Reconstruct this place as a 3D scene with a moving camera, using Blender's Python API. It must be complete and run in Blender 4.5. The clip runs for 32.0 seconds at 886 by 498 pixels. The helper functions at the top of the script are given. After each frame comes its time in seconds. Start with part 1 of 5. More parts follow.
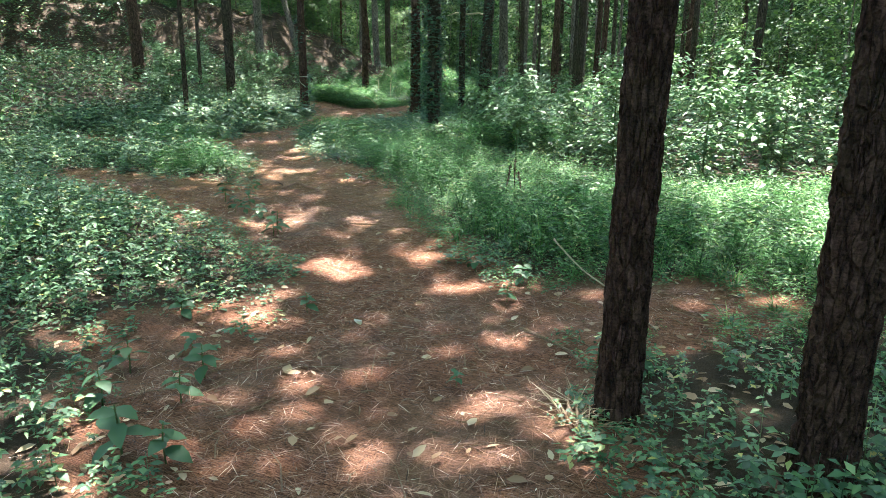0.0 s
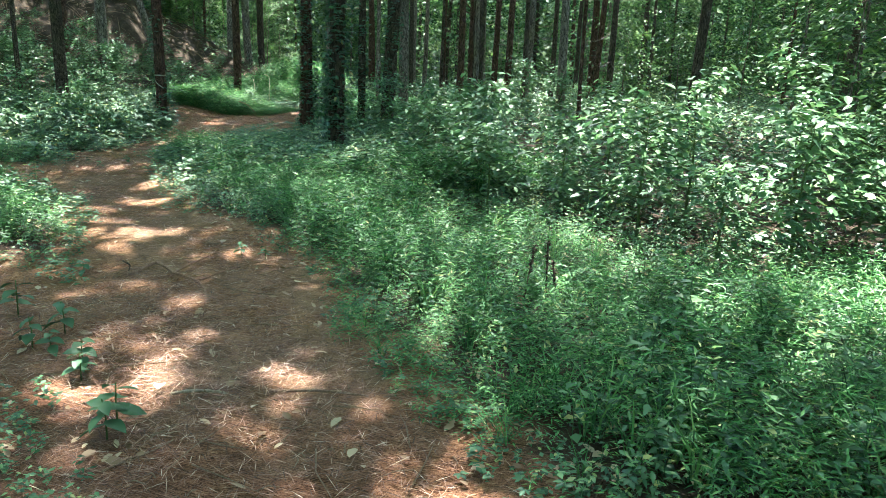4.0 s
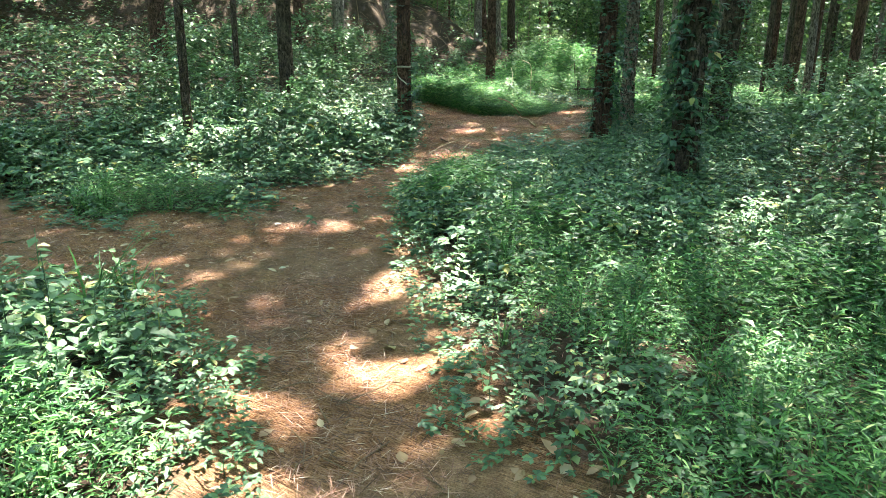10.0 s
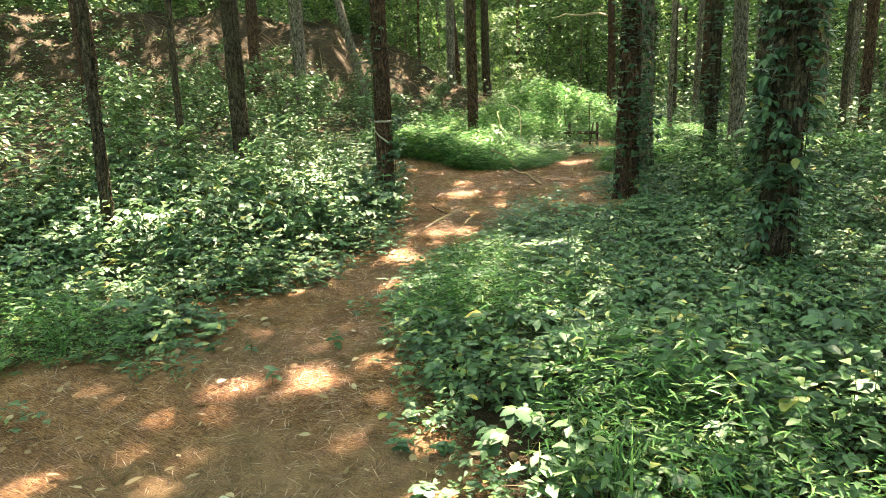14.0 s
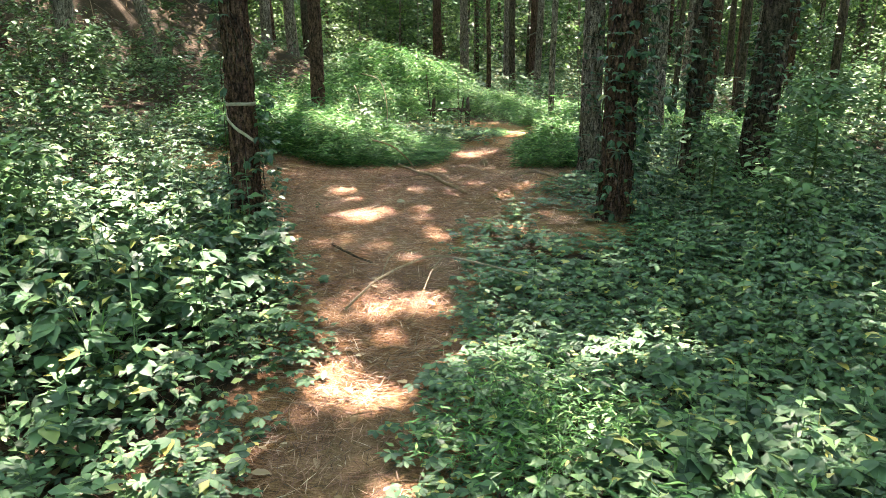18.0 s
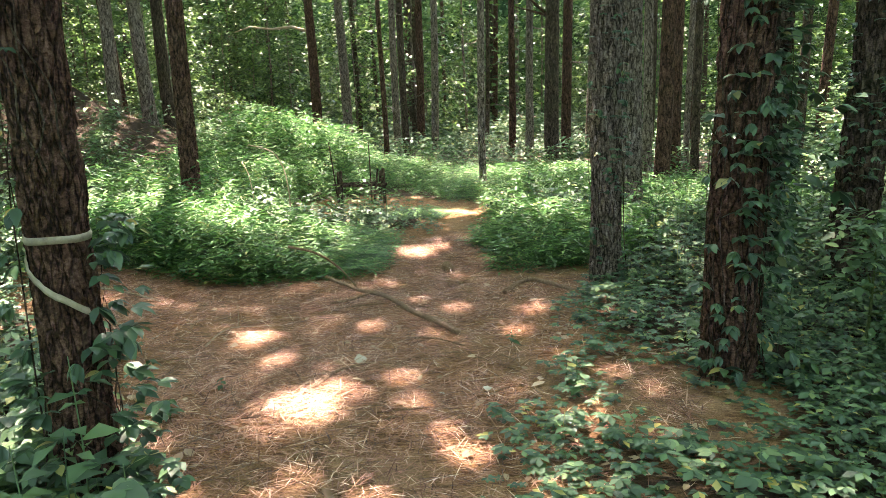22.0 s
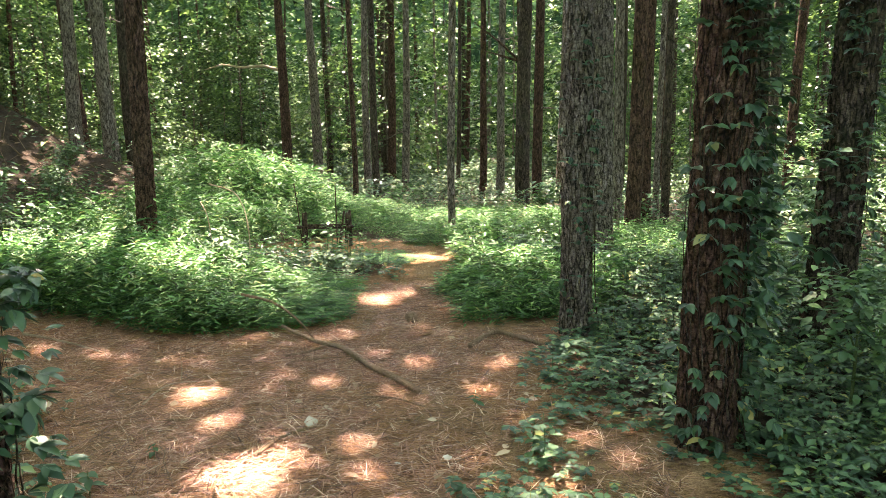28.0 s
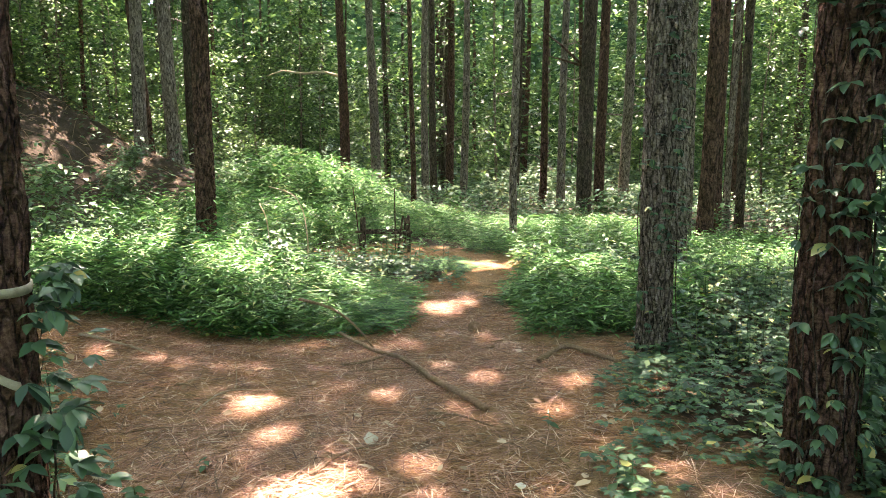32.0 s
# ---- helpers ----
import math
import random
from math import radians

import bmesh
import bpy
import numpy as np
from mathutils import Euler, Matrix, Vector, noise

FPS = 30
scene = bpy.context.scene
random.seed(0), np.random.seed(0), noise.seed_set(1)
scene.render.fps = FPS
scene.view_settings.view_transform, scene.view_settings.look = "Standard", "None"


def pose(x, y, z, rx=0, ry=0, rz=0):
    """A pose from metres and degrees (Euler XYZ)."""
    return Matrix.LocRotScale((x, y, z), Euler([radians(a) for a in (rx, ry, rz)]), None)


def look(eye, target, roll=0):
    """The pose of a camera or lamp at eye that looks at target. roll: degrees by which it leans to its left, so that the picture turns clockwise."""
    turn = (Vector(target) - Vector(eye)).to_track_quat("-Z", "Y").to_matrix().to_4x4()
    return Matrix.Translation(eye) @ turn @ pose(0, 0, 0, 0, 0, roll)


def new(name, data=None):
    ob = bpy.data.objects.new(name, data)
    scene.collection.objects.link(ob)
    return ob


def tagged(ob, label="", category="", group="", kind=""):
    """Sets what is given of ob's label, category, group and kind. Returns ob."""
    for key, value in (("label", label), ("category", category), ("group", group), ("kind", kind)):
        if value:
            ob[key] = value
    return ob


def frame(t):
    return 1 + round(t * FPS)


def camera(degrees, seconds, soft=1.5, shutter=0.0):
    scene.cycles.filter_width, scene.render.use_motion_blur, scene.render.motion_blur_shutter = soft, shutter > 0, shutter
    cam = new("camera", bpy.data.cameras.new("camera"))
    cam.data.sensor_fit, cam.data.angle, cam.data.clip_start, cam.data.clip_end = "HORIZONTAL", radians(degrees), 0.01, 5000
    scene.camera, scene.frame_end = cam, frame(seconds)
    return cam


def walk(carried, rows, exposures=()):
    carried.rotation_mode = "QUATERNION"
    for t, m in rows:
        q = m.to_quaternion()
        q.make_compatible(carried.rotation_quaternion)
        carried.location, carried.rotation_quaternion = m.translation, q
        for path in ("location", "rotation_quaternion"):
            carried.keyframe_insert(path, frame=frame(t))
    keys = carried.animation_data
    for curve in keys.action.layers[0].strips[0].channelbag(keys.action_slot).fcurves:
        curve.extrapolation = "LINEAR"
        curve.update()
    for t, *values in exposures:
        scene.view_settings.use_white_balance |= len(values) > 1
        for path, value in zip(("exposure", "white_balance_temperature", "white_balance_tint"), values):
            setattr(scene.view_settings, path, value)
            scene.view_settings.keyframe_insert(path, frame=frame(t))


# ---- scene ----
cam = camera(63.41, 32.0, soft=0.35)
PATH = [
    (0, (11.359, -19.743, 1.541), (10.018, -17.172, 0.769), 0.22),
    (0.5, (11.161, -19.418, 1.571), (10.108, -16.770, 0.634), 1.21),
    (1, (11.009, -19.064, 1.572), (9.867, -16.406, 0.777), 2.11),
    (1.5, (10.765, -18.799, 1.540), (9.675, -16.144, 0.666), 1.64),
    (2, (10.510, -18.441, 1.546), (9.446, -15.812, 0.568), 0.24),
    (2.5, (10.304, -18.036, 1.533), (9.154, -15.398, 0.684), 1.84),
    (4.5, (8.755, -16.682, 1.581), (7.981, -13.886, 0.816), 2.15),
    (5, (8.471, -16.331, 1.541), (7.664, -13.618, 0.547), 1.66),
    (6, (7.998, -15.299, 1.471), (6.811, -12.643, 0.736), -0.03),
    (6.6, (7.833, -14.862, 1.493), (6.444, -12.322, 0.707), -0.40),
    (7, (7.685, -14.582, 1.491), (6.415, -12.008, 0.618), -0.09),
    (7.5, (7.376, -14.272, 1.491), (6.181, -11.662, 0.621), -1.00),
    (8, (7.056, -14.008, 1.471), (5.925, -11.383, 0.560), -0.40),
    (8.5, (6.747, -13.751, 1.464), (5.585, -11.157, 0.502), 0.90),
    (9, (6.326, -13.507, 1.450), (4.903, -11.046, 0.489), -0.97),
    (9.5, (6.018, -13.222, 1.465), (4.471, -10.772, 0.688), -0.43),
    (10, (5.808, -12.987, 1.445), (4.179, -10.613, 0.604), -0.02),
    (10.5, (5.574, -12.827, 1.468), (4.174, -10.252, 0.829), -2.34),
    (11, (5.472, -12.663, 1.450), (4.287, -10.019, 0.672), -2.15),
    (11.5, (5.441, -12.348, 1.506), (4.057, -9.754, 0.909), 0.79),
    (12, (5.373, -12.136, 1.490), (4.360, -9.407, 0.764), 0.41),
    (12.5, (5.107, -11.899, 1.466), (4.122, -9.146, 0.794), 0.06),
    (13, (4.864, -11.789, 1.459), (3.433, -9.274, 0.665), -0.49),
    (13.5, (4.669, -11.646, 1.528), (3.120, -9.166, 0.859), -2.08),
    (15.5, (3.063, -10.436, 1.538), (1.607, -7.961, 0.668), -2.53),
    (16, (2.811, -10.149, 1.568), (1.428, -7.643, 0.667), -3.52),
    (16.5, (2.604, -9.877, 1.553), (1.310, -7.318, 0.671), -2.05),
    (17, (2.288, -9.605, 1.540), (1.224, -6.892, 0.825), -3.10),
    (17.5, (1.994, -9.250, 1.491), (1.171, -6.502, 0.616), -1.51),
    (18, (1.773, -8.893, 1.495), (1.039, -6.108, 0.657), -0.19),
    (18.5, (1.495, -8.577, 1.489), (0.883, -5.754, 0.679), -1.54),
    (19, (1.334, -8.294, 1.485), (0.904, -5.476, 0.550), -0.66),
    (19.5, (1.273, -7.957, 1.477), (0.898, -5.080, 0.712), 0.31),
    (20, (1.062, -7.556, 1.465), (0.906, -4.704, 0.547), 2.38),
    (20.5, (0.885, -7.222, 1.471), (0.742, -4.339, 0.655), 0.43),
    (21, (0.761, -6.877, 1.467), (0.503, -3.976, 0.749), 0.57),
    (21.5, (0.665, -6.641, 1.479), (0.496, -3.760, 0.658), 1.62),
    (22, (0.463, -6.390, 1.481), (0.244, -3.463, 0.864), -1.77),
    (22.5, (0.383, -6.187, 1.460), (0.109, -3.270, 0.815), 0.35),
    (23, (0.420, -6.143, 1.464), (0.028, -3.243, 0.801), 0.36),
    (23.5, (0.433, -6.141, 1.470), (0.044, -3.235, 0.832), -0.13),
    (24, (0.439, -6.138, 1.485), (0.104, -3.215, 0.899), 0.13),
    (24.5, (0.437, -6.137, 1.490), (0.161, -3.198, 0.954), 0.09),
    (25, (0.439, -6.145, 1.500), (0.184, -3.195, 1.018), 0.12),
    (25.5, (0.441, -6.152, 1.506), (0.191, -3.194, 1.068), -0.19),
    (26, (0.472, -6.165, 1.519), (0.389, -3.196, 1.100), -0.11),
    (26.5, (0.531, -6.151, 1.522), (0.846, -3.198, 1.099), 0.48),
    (28.5, (0.496, -6.104, 1.490), (0.276, -3.147, 1.034), -0.61),
    (29, (0.524, -6.119, 1.492), (0.273, -3.165, 1.035), -0.46),
    (29.5, (0.538, -6.104, 1.478), (0.270, -3.154, 1.002), -0.47),
    (30, (0.568, -6.091, 1.460), (0.324, -3.142, 0.970), -0.01),
    (30.5, (0.578, -6.079, 1.431), (0.324, -3.144, 0.868), 0.15),
    (31, (0.536, -6.015, 1.417), (0.292, -3.080, 0.847), 0.63),
    (31.5, (0.438, -5.900, 1.427), (0.192, -2.945, 0.969), -0.27),
    (32, (0.390, -5.815, 1.434), (0.070, -2.862, 1.017), 0.04),
]

EXPOSURES = [(0, 3.52, 6350, 13), (2.5, 3.52, 6200, 11), (5, 3.40, 6100, 2), (7, 3.60, 6100, 7), (9, 3.49, 6150, 4), (9.8, 3.70, 6550, 8), (11, 3.88, 7300, 12),
             (12, 4.02, 8200, 9), (13.4, 4.03, 9000, 9), (15.5, 3.9, 7700, 15), (17, 3.88, 7400, 20), (18.5, 3.78, 7350, 16), (20, 3.86, 7350, 15), (22, 3.96, 7550, 27), (24, 3.89, 7700, 26), (25, 3.95, 7750, 27), (26, 4.03, 7800, 27), (29, 3.94, 7750, 27), (32, 3.98, 7650, 28)]
walk(cam, [(t, look(eye, target, roll)) for t, eye, target, roll in PATH], EXPOSURES)

# ---- daylight ----
SUN_FROM = Vector((-0.10, 0.36, 0.93)).normalized()
world = bpy.data.worlds.new("sky")
scene.world = world
world.use_nodes = True
wn = world.node_tree
sky = wn.nodes.new("ShaderNodeTexSky")
sky.sky_type = 'NISHITA'
sky.sun_disc = False
sky.sun_elevation = math.asin(SUN_FROM.z)
sky.sun_rotation = math.atan2(SUN_FROM.x, SUN_FROM.y)
wn.links.new(sky.outputs[0], wn.nodes["Background"].inputs[0])
wn.nodes["Background"].inputs[1].default_value = 0.12
sun_lamp = bpy.data.lights.new("sun", 'SUN')
sun_lamp.energy = 4.4
sun_lamp.angle = radians(0.53)
sun_lamp.color = (1.0, 0.95, 0.86)
sun = new("sun", sun_lamp)
sun.matrix_world = look(SUN_FROM * 60, (0, 0, 0))


# ---- materials ----
def shader(name):
    m = bpy.data.materials.new(name)
    m.use_nodes = True
    nt = m.node_tree
    return m, nt, nt.nodes["Principled BSDF"], nt.nodes["Material Output"]


def node(nt, kind, **values):
    n = nt.nodes.new(kind)
    for key, value in values.items():
        if key in n.inputs:
            n.inputs[key].default_value = value
    return n


def ramp(nt, source, stops):
    r = nt.nodes.new("ShaderNodeValToRGB")
    while len(r.color_ramp.elements) < len(stops):
        r.color_ramp.elements.new(0.5)
    for e, (p, c) in zip(r.color_ramp.elements, stops):
        e.position, e.color = p, (*c, 1)
    nt.links.new(source, r.inputs[0])
    return r.outputs[0]


def noise_out(nt, scale, detail=4.0, rough=0.6, stretch=None, turn=0.0, distort=0.0):
    co = nt.nodes.new("ShaderNodeTexCoord")
    n = node(nt, "ShaderNodeTexNoise", Scale=scale, Detail=detail, Roughness=rough, Distortion=distort)
    if stretch:
        mp = nt.nodes.new("ShaderNodeMapping")
        mp.inputs["Scale"].default_value = stretch
        mp.inputs["Rotation"].default_value = (0, 0, turn)
        nt.links.new(co.outputs["Object"], mp.inputs[0])
        nt.links.new(mp.outputs[0], n.inputs["Vector"])
    else:
        nt.links.new(co.outputs["Object"], n.inputs["Vector"])
    return n.outputs["Fac"]


def mixed(nt, fac, a, b, blend='MIX'):
    m = nt.nodes.new("ShaderNodeMix")
    m.data_type, m.blend_type = 'RGBA', blend
    for sock, value in ((m.inputs[0], fac), (m.inputs[6], a), (m.inputs[7], b)):
        if isinstance(value, (int, float)):
            sock.default_value = value
        elif isinstance(value, tuple):
            sock.default_value = (*value, 1)
        else:
            nt.links.new(value, sock)
    return m.outputs[2]


def bumped(nt, bsdf, height, strength=0.5, distance=0.01):
    b = node(nt, "ShaderNodeBump", Strength=strength, Distance=distance)
    nt.links.new(height, b.inputs["Height"])
    nt.links.new(b.outputs[0], bsdf.inputs["Normal"])


def leaf_material(name, stops, gloss=0.38, through_light=0.45, glow_tint=(1.0, 1.0, 1.0), per_object=False, living=True):
    """Leaf: a waxy face over a translucent blade, its green varied leaf by leaf."""
    m, nt, bsdf, out = shader(name)
    if per_object:
        source = nt.nodes.new("ShaderNodeObjectInfo").outputs["Random"]
    else:
        source = nt.nodes.new("ShaderNodeNewGeometry").outputs["Random Per Island"]
    col = ramp(nt, source, stops)
    patchy = noise_out(nt, 0.55, 3.0, 0.6)
    if living:
        col = mixed(nt, patchy, mixed(nt, 0.3, col, (0.05, 0.10, 0.06)), col)
    nt.links.new(col, bsdf.inputs["Base Color"])
    bsdf.inputs["Roughness"].default_value = gloss
    bsdf.inputs["Specular IOR Level"].default_value = 0.36
    tr = nt.nodes.new("ShaderNodeBsdfTranslucent")
    nt.links.new(mixed(nt, 0.6, col, glow_tint, 'MULTIPLY'), tr.inputs[0])
    mx = nt.nodes.new("ShaderNodeMixShader")
    mx.inputs[0].default_value = through_light
    nt.links.new(bsdf.outputs[0], mx.inputs[1])
    nt.links.new(tr.outputs[0], mx.inputs[2])
    nt.links.new(mx.outputs[0], out.inputs[0])
    return m


CREEPER = leaf_material("creeper_leaf", [(0.0, (0.018, 0.050, 0.028)), (0.45, (0.050, 0.120, 0.060)), (0.85, (0.110, 0.215, 0.100)),
                                         (0.955, (0.20, 0.31, 0.12)), (1.0, (0.50, 0.40, 0.10))], 0.50, 0.16)
HERB = leaf_material("herb_leaf", [(0.0, (0.020, 0.058, 0.026)), (0.5, (0.072, 0.158, 0.066)), (0.9, (0.165, 0.290, 0.120)),
                                   (1.0, (0.40, 0.40, 0.13))], 0.52, 0.20)
GRASS = leaf_material("grass_blade", [(0.0, (0.016, 0.060, 0.014)), (0.35, (0.044, 0.160, 0.040)), (0.8, (0.125, 0.315, 0.082)), (0.95, (0.22, 0.42, 0.12)),
                                      (1.0, (0.40, 0.40, 0.16))], 0.50, 0.26)
SHRUB = leaf_material("shrub_leaf", [(0.0, (0.030, 0.078, 0.034)), (0.5, (0.088, 0.188, 0.076)), (1.0, (0.19, 0.32, 0.12))], 0.48, 0.28)
WOODS = leaf_material("woodland_leaf", [(0.0, (0.018, 0.048, 0.018)), (0.5, (0.075, 0.165, 0.046)), (1.0, (0.22, 0.35, 0.09))], 0.5, 0.36)
CANOPY = leaf_material("canopy_leaf", [(0.0, (0.030, 0.075, 0.024)), (0.5, (0.085, 0.185, 0.048)), (1.0, (0.20, 0.33, 0.09))], 0.5, 0.45)
NEEDLE = leaf_material("pine_tuft", [(0.0, (0.040, 0.085, 0.035)), (1.0, (0.080, 0.145, 0.055))], 0.5, 0.35)
IVY = leaf_material("ivy_leaf", [(0.0, (0.022, 0.058, 0.036)), (0.5, (0.050, 0.118, 0.062)), (0.95, (0.100, 0.190, 0.090)),
                                 (1.0, (0.42, 0.32, 0.10))], 0.36, 0.16)
DEAD = leaf_material("dead_leaf", [(0.0, (0.20, 0.115, 0.065)), (0.5, (0.36, 0.235, 0.14)), (1.0, (0.56, 0.43, 0.29))], 0.6, 0.2, living=False)
# darker copy of STRAW, with the trail's deeper shade in its colour
SHADED_STRAW = leaf_material("shaded_needle", [(0.0, (0.045, 0.020, 0.013)), (0.4, (0.195, 0.086, 0.054)), (0.8, (0.36, 0.185, 0.120)), (0.96, (0.55, 0.355, 0.245)), (1.0, (0.70, 0.55, 0.41))], 0.5, 0.0, living=False)
STRAW = leaf_material("fallen_needle", [(0.0, (0.060, 0.026, 0.015)), (0.35, (0.26, 0.112, 0.066)), (0.75, (0.48, 0.240, 0.145)), (0.94, (0.65, 0.42, 0.28)), (1.0, (0.80, 0.64, 0.46))], 0.45, 0.0, living=False)


def litter_material():
    """Matted red-brown pine needles on the trodden ground, leaf mould darkened with the plants' shade under them, bare
    earth on the bank.
    """
    m, nt, bsdf, out = shader("needle_litter")
    big = noise_out(nt, 0.9, 4.0, 0.6)
    mid = noise_out(nt, 6, 5.0, 0.7)
    strands = None
    for turn in (0.2, 0.9, 1.6, 2.3, 2.9):
        n = noise_out(nt, 17, 1.5, 0.5, (1, 13, 1), turn, 0.7)
        strands = n if strands is None else mixed(nt, 1.0, strands, n, 'LIGHTEN')
    fine = noise_out(nt, 130, 3.0, 0.75)
    tone = mixed(nt, 0.3, strands, fine)
    col = ramp(nt, tone, [(0.49, (0.060, 0.028, 0.016)), (0.56, (0.285, 0.128, 0.074)), (0.63, (0.48, 0.245, 0.145)), (0.72, (0.68, 0.44, 0.29))])
    earth = ramp(nt, fine, [(0.3, (0.175, 0.098, 0.064)), (0.7, (0.45, 0.285, 0.198))])
    side = ramp(nt, big, [(0.46, (0, 0, 0)), (0.64, (0.75, 0.75, 0.75))])
    col = mixed(nt, side, col, earth)
    col = mixed(nt, 0.6, col, ramp(nt, mid, [(0.36, (0.30, 0.26, 0.24)), (0.64, (1.0, 1.0, 1.0))]), 'MULTIPLY')
    # litter colour dimmed at the start, raised in the clearing, for the opener light
    open_light = nt.nodes.new("ShaderNodeAttribute")
    open_light.attribute_name = "open_light"
    col = mixed(nt, open_light.outputs["Fac"], mixed(nt, 1.0, col, (0.72, 0.66, 0.66), 'MULTIPLY'), mixed(nt, 1.0, col, (1.10, 1.20, 1.02), 'MULTIPLY'))
    # near-black leaf mould: the shade between the plants is in its colour
    mould_shade = ramp(nt, mixed(nt, 0.5, fine, mid), [(0.36, (0.018, 0.013, 0.009)), (0.56, (0.062, 0.042, 0.028)), (0.70, (0.16, 0.105, 0.065))])
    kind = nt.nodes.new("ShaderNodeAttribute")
    kind.attribute_name = "mould_shade"
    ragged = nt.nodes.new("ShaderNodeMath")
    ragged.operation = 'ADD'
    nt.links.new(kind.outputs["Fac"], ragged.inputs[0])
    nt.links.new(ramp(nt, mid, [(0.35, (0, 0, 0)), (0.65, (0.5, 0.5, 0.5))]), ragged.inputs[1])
    col = mixed(nt, ramp(nt, ragged.outputs[0], [(0.45, (0, 0, 0)), (0.85, (1, 1, 1))]), col, mould_shade)
    nt.links.new(col, bsdf.inputs["Base Color"])
    bsdf.inputs["Roughness"].default_value = 0.85
    bsdf.inputs["Specular IOR Level"].default_value = 0.15
    bumped(nt, bsdf, mixed(nt, 0.4, tone, mid), 1.0, 0.04)
    return m


def bark_material(name, dark, mid, pale, moss=(0.10, 0.12, 0.07), scale=1.0, mossy=0.3, cracked=.8):
    """Furrowed bark: tall flaking plates parted by black fissures, each plate of its own tone."""
    m, nt, bsdf, out = shader(name)
    v = noise_out(nt, 26 * scale, 6.0, 0.7, (1, 1, 0.35), 0, 0.4)
    f = noise_out(nt, 85 * scale, 5.0, 0.75, (0.6, 0.6, 1.0))
    big = noise_out(nt, 1.6, 3.0, 0.55)
    height = mixed(nt, 0.5, v, f)
    col = ramp(nt, height, [(0.37, dark), (0.50, mid), (0.64, pale)])
    if cracked:
        co, mp = nt.nodes.new("ShaderNodeTexCoord"), nt.nodes.new("ShaderNodeMapping")
        mp.inputs["Scale"].default_value = (1, 1, 0.25)
        nt.links.new(co.outputs["Object"], mp.inputs[0])
        bend = node(nt, "ShaderNodeTexNoise", Scale=9.0, Detail=4.0, Roughness=0.65)
        nt.links.new(mp.outputs[0], bend.inputs["Vector"])
        shift = nt.nodes.new("ShaderNodeVectorMath")
        shift.operation = 'MULTIPLY_ADD'
        shift.inputs[1].default_value = (0.045, 0.045, 0.03)
        nt.links.new(bend.outputs["Color"], shift.inputs[0])
        nt.links.new(mp.outputs[0], shift.inputs[2])
        cells = node(nt, "ShaderNodeTexVoronoi", Scale=33.0)
        cells.feature = 'DISTANCE_TO_EDGE'
        nt.links.new(shift.outputs[0], cells.inputs["Vector"])
        plate = node(nt, "ShaderNodeTexVoronoi", Scale=33.0)
        nt.links.new(shift.outputs[0], plate.inputs["Vector"])
        own = nt.nodes.new("ShaderNodeSeparateColor")
        nt.links.new(plate.outputs["Color"], own.inputs[0])
        col = mixed(nt, 0.75, col, ramp(nt, own.outputs[0], [(0.0, (0.62, 0.60, 0.59)), (1.0, (1.2, 1.18, 1.17))]), 'MULTIPLY')
        crack = ramp(nt, cells.outputs["Distance"], [(0.0, (0, 0, 0)), (0.04, (0.12, 0.12, 0.12)), (0.13, (1, 1, 1))])
        broken = mixed(nt, ramp(nt, v, [(0.46, (0, 0, 0)), (0.60, (0.6, 0.6, 0.6))]), crack, (1.0, 1.0, 1.0))
        col = mixed(nt, cracked, col, mixed(nt, broken, dark, col))
        height = mixed(nt, 0.6, height, crack)
    tint = ramp(nt, big, [(0.50, (0, 0, 0)), (0.72, (mossy, mossy, mossy))])
    col = mixed(nt, tint, col, moss)
    nt.links.new(col, bsdf.inputs["Base Color"])
    bsdf.inputs["Roughness"].default_value = 0.88
    bsdf.inputs["Specular IOR Level"].default_value = 0.12
    bumped(nt, bsdf, height, 1.0, 0.03)
    return m


LITTER = litter_material()
BARK_RED = bark_material("pine_bark", (0.010, 0.006, 0.005), (0.118, 0.062, 0.046), (0.270, 0.165, 0.125), mossy=0.12)
BARK_GREY = bark_material("grey_bark", (0.010, 0.008, 0.006), (0.235, 0.185, 0.155), (0.48, 0.410, 0.355), mossy=0.15)
BARK_DARK = bark_material("dark_bark", (0.010, 0.007, 0.005), (0.095, 0.068, 0.053), (0.220, 0.165, 0.130))
BARK_BROWN = bark_material("brown_bark", (0.008, 0.004, 0.003), (0.066, 0.033, 0.024), (0.140, 0.076, 0.056), mossy=0.1, cracked=.4)
TWIG = bark_material("twig_bark", (0.12, 0.074, 0.048), (0.28, 0.185, 0.125), (0.44, 0.325, 0.235), scale=3.0, mossy=0.1, cracked=0)
ROOT = bark_material("root_bark", (0.10, 0.050, 0.034), (0.34, 0.195, 0.135), (0.52, 0.340, 0.245), scale=3.0, mossy=0.0, cracked=0)
PALE_TWIG = bark_material("dry_twig", (0.22, 0.17, 0.11), (0.40, 0.32, 0.22), (0.55, 0.47, 0.36), scale=3.0, mossy=0.0, cracked=0)
STEM = bark_material("green_stem", (0.05, 0.09, 0.03), (0.09, 0.14, 0.05), (0.16, 0.20, 0.08), scale=3.0, mossy=0.1, cracked=0)


# ---- the lie of the land ----
def smooth(a, b, v):
    t = np.clip((v - a) / (b - a), 0, 1)
    return t * t * (3 - 2 * t)


WAVES = [(0.31, 0.22, 0.3, 0.05), (-0.47, 0.36, 1.9, 0.035), (0.9, -1.1, 4.0, 0.018), (1.9, 1.5, 2.2, 0.012), (-3.1, 2.3, 0.7, 0.008), (4.7, 5.3, 5.1, 0.006)]
FOOT, ALONG, UPHILL = (-5.4, 6.4), (-0.61, -0.79), (-0.79, 0.61)


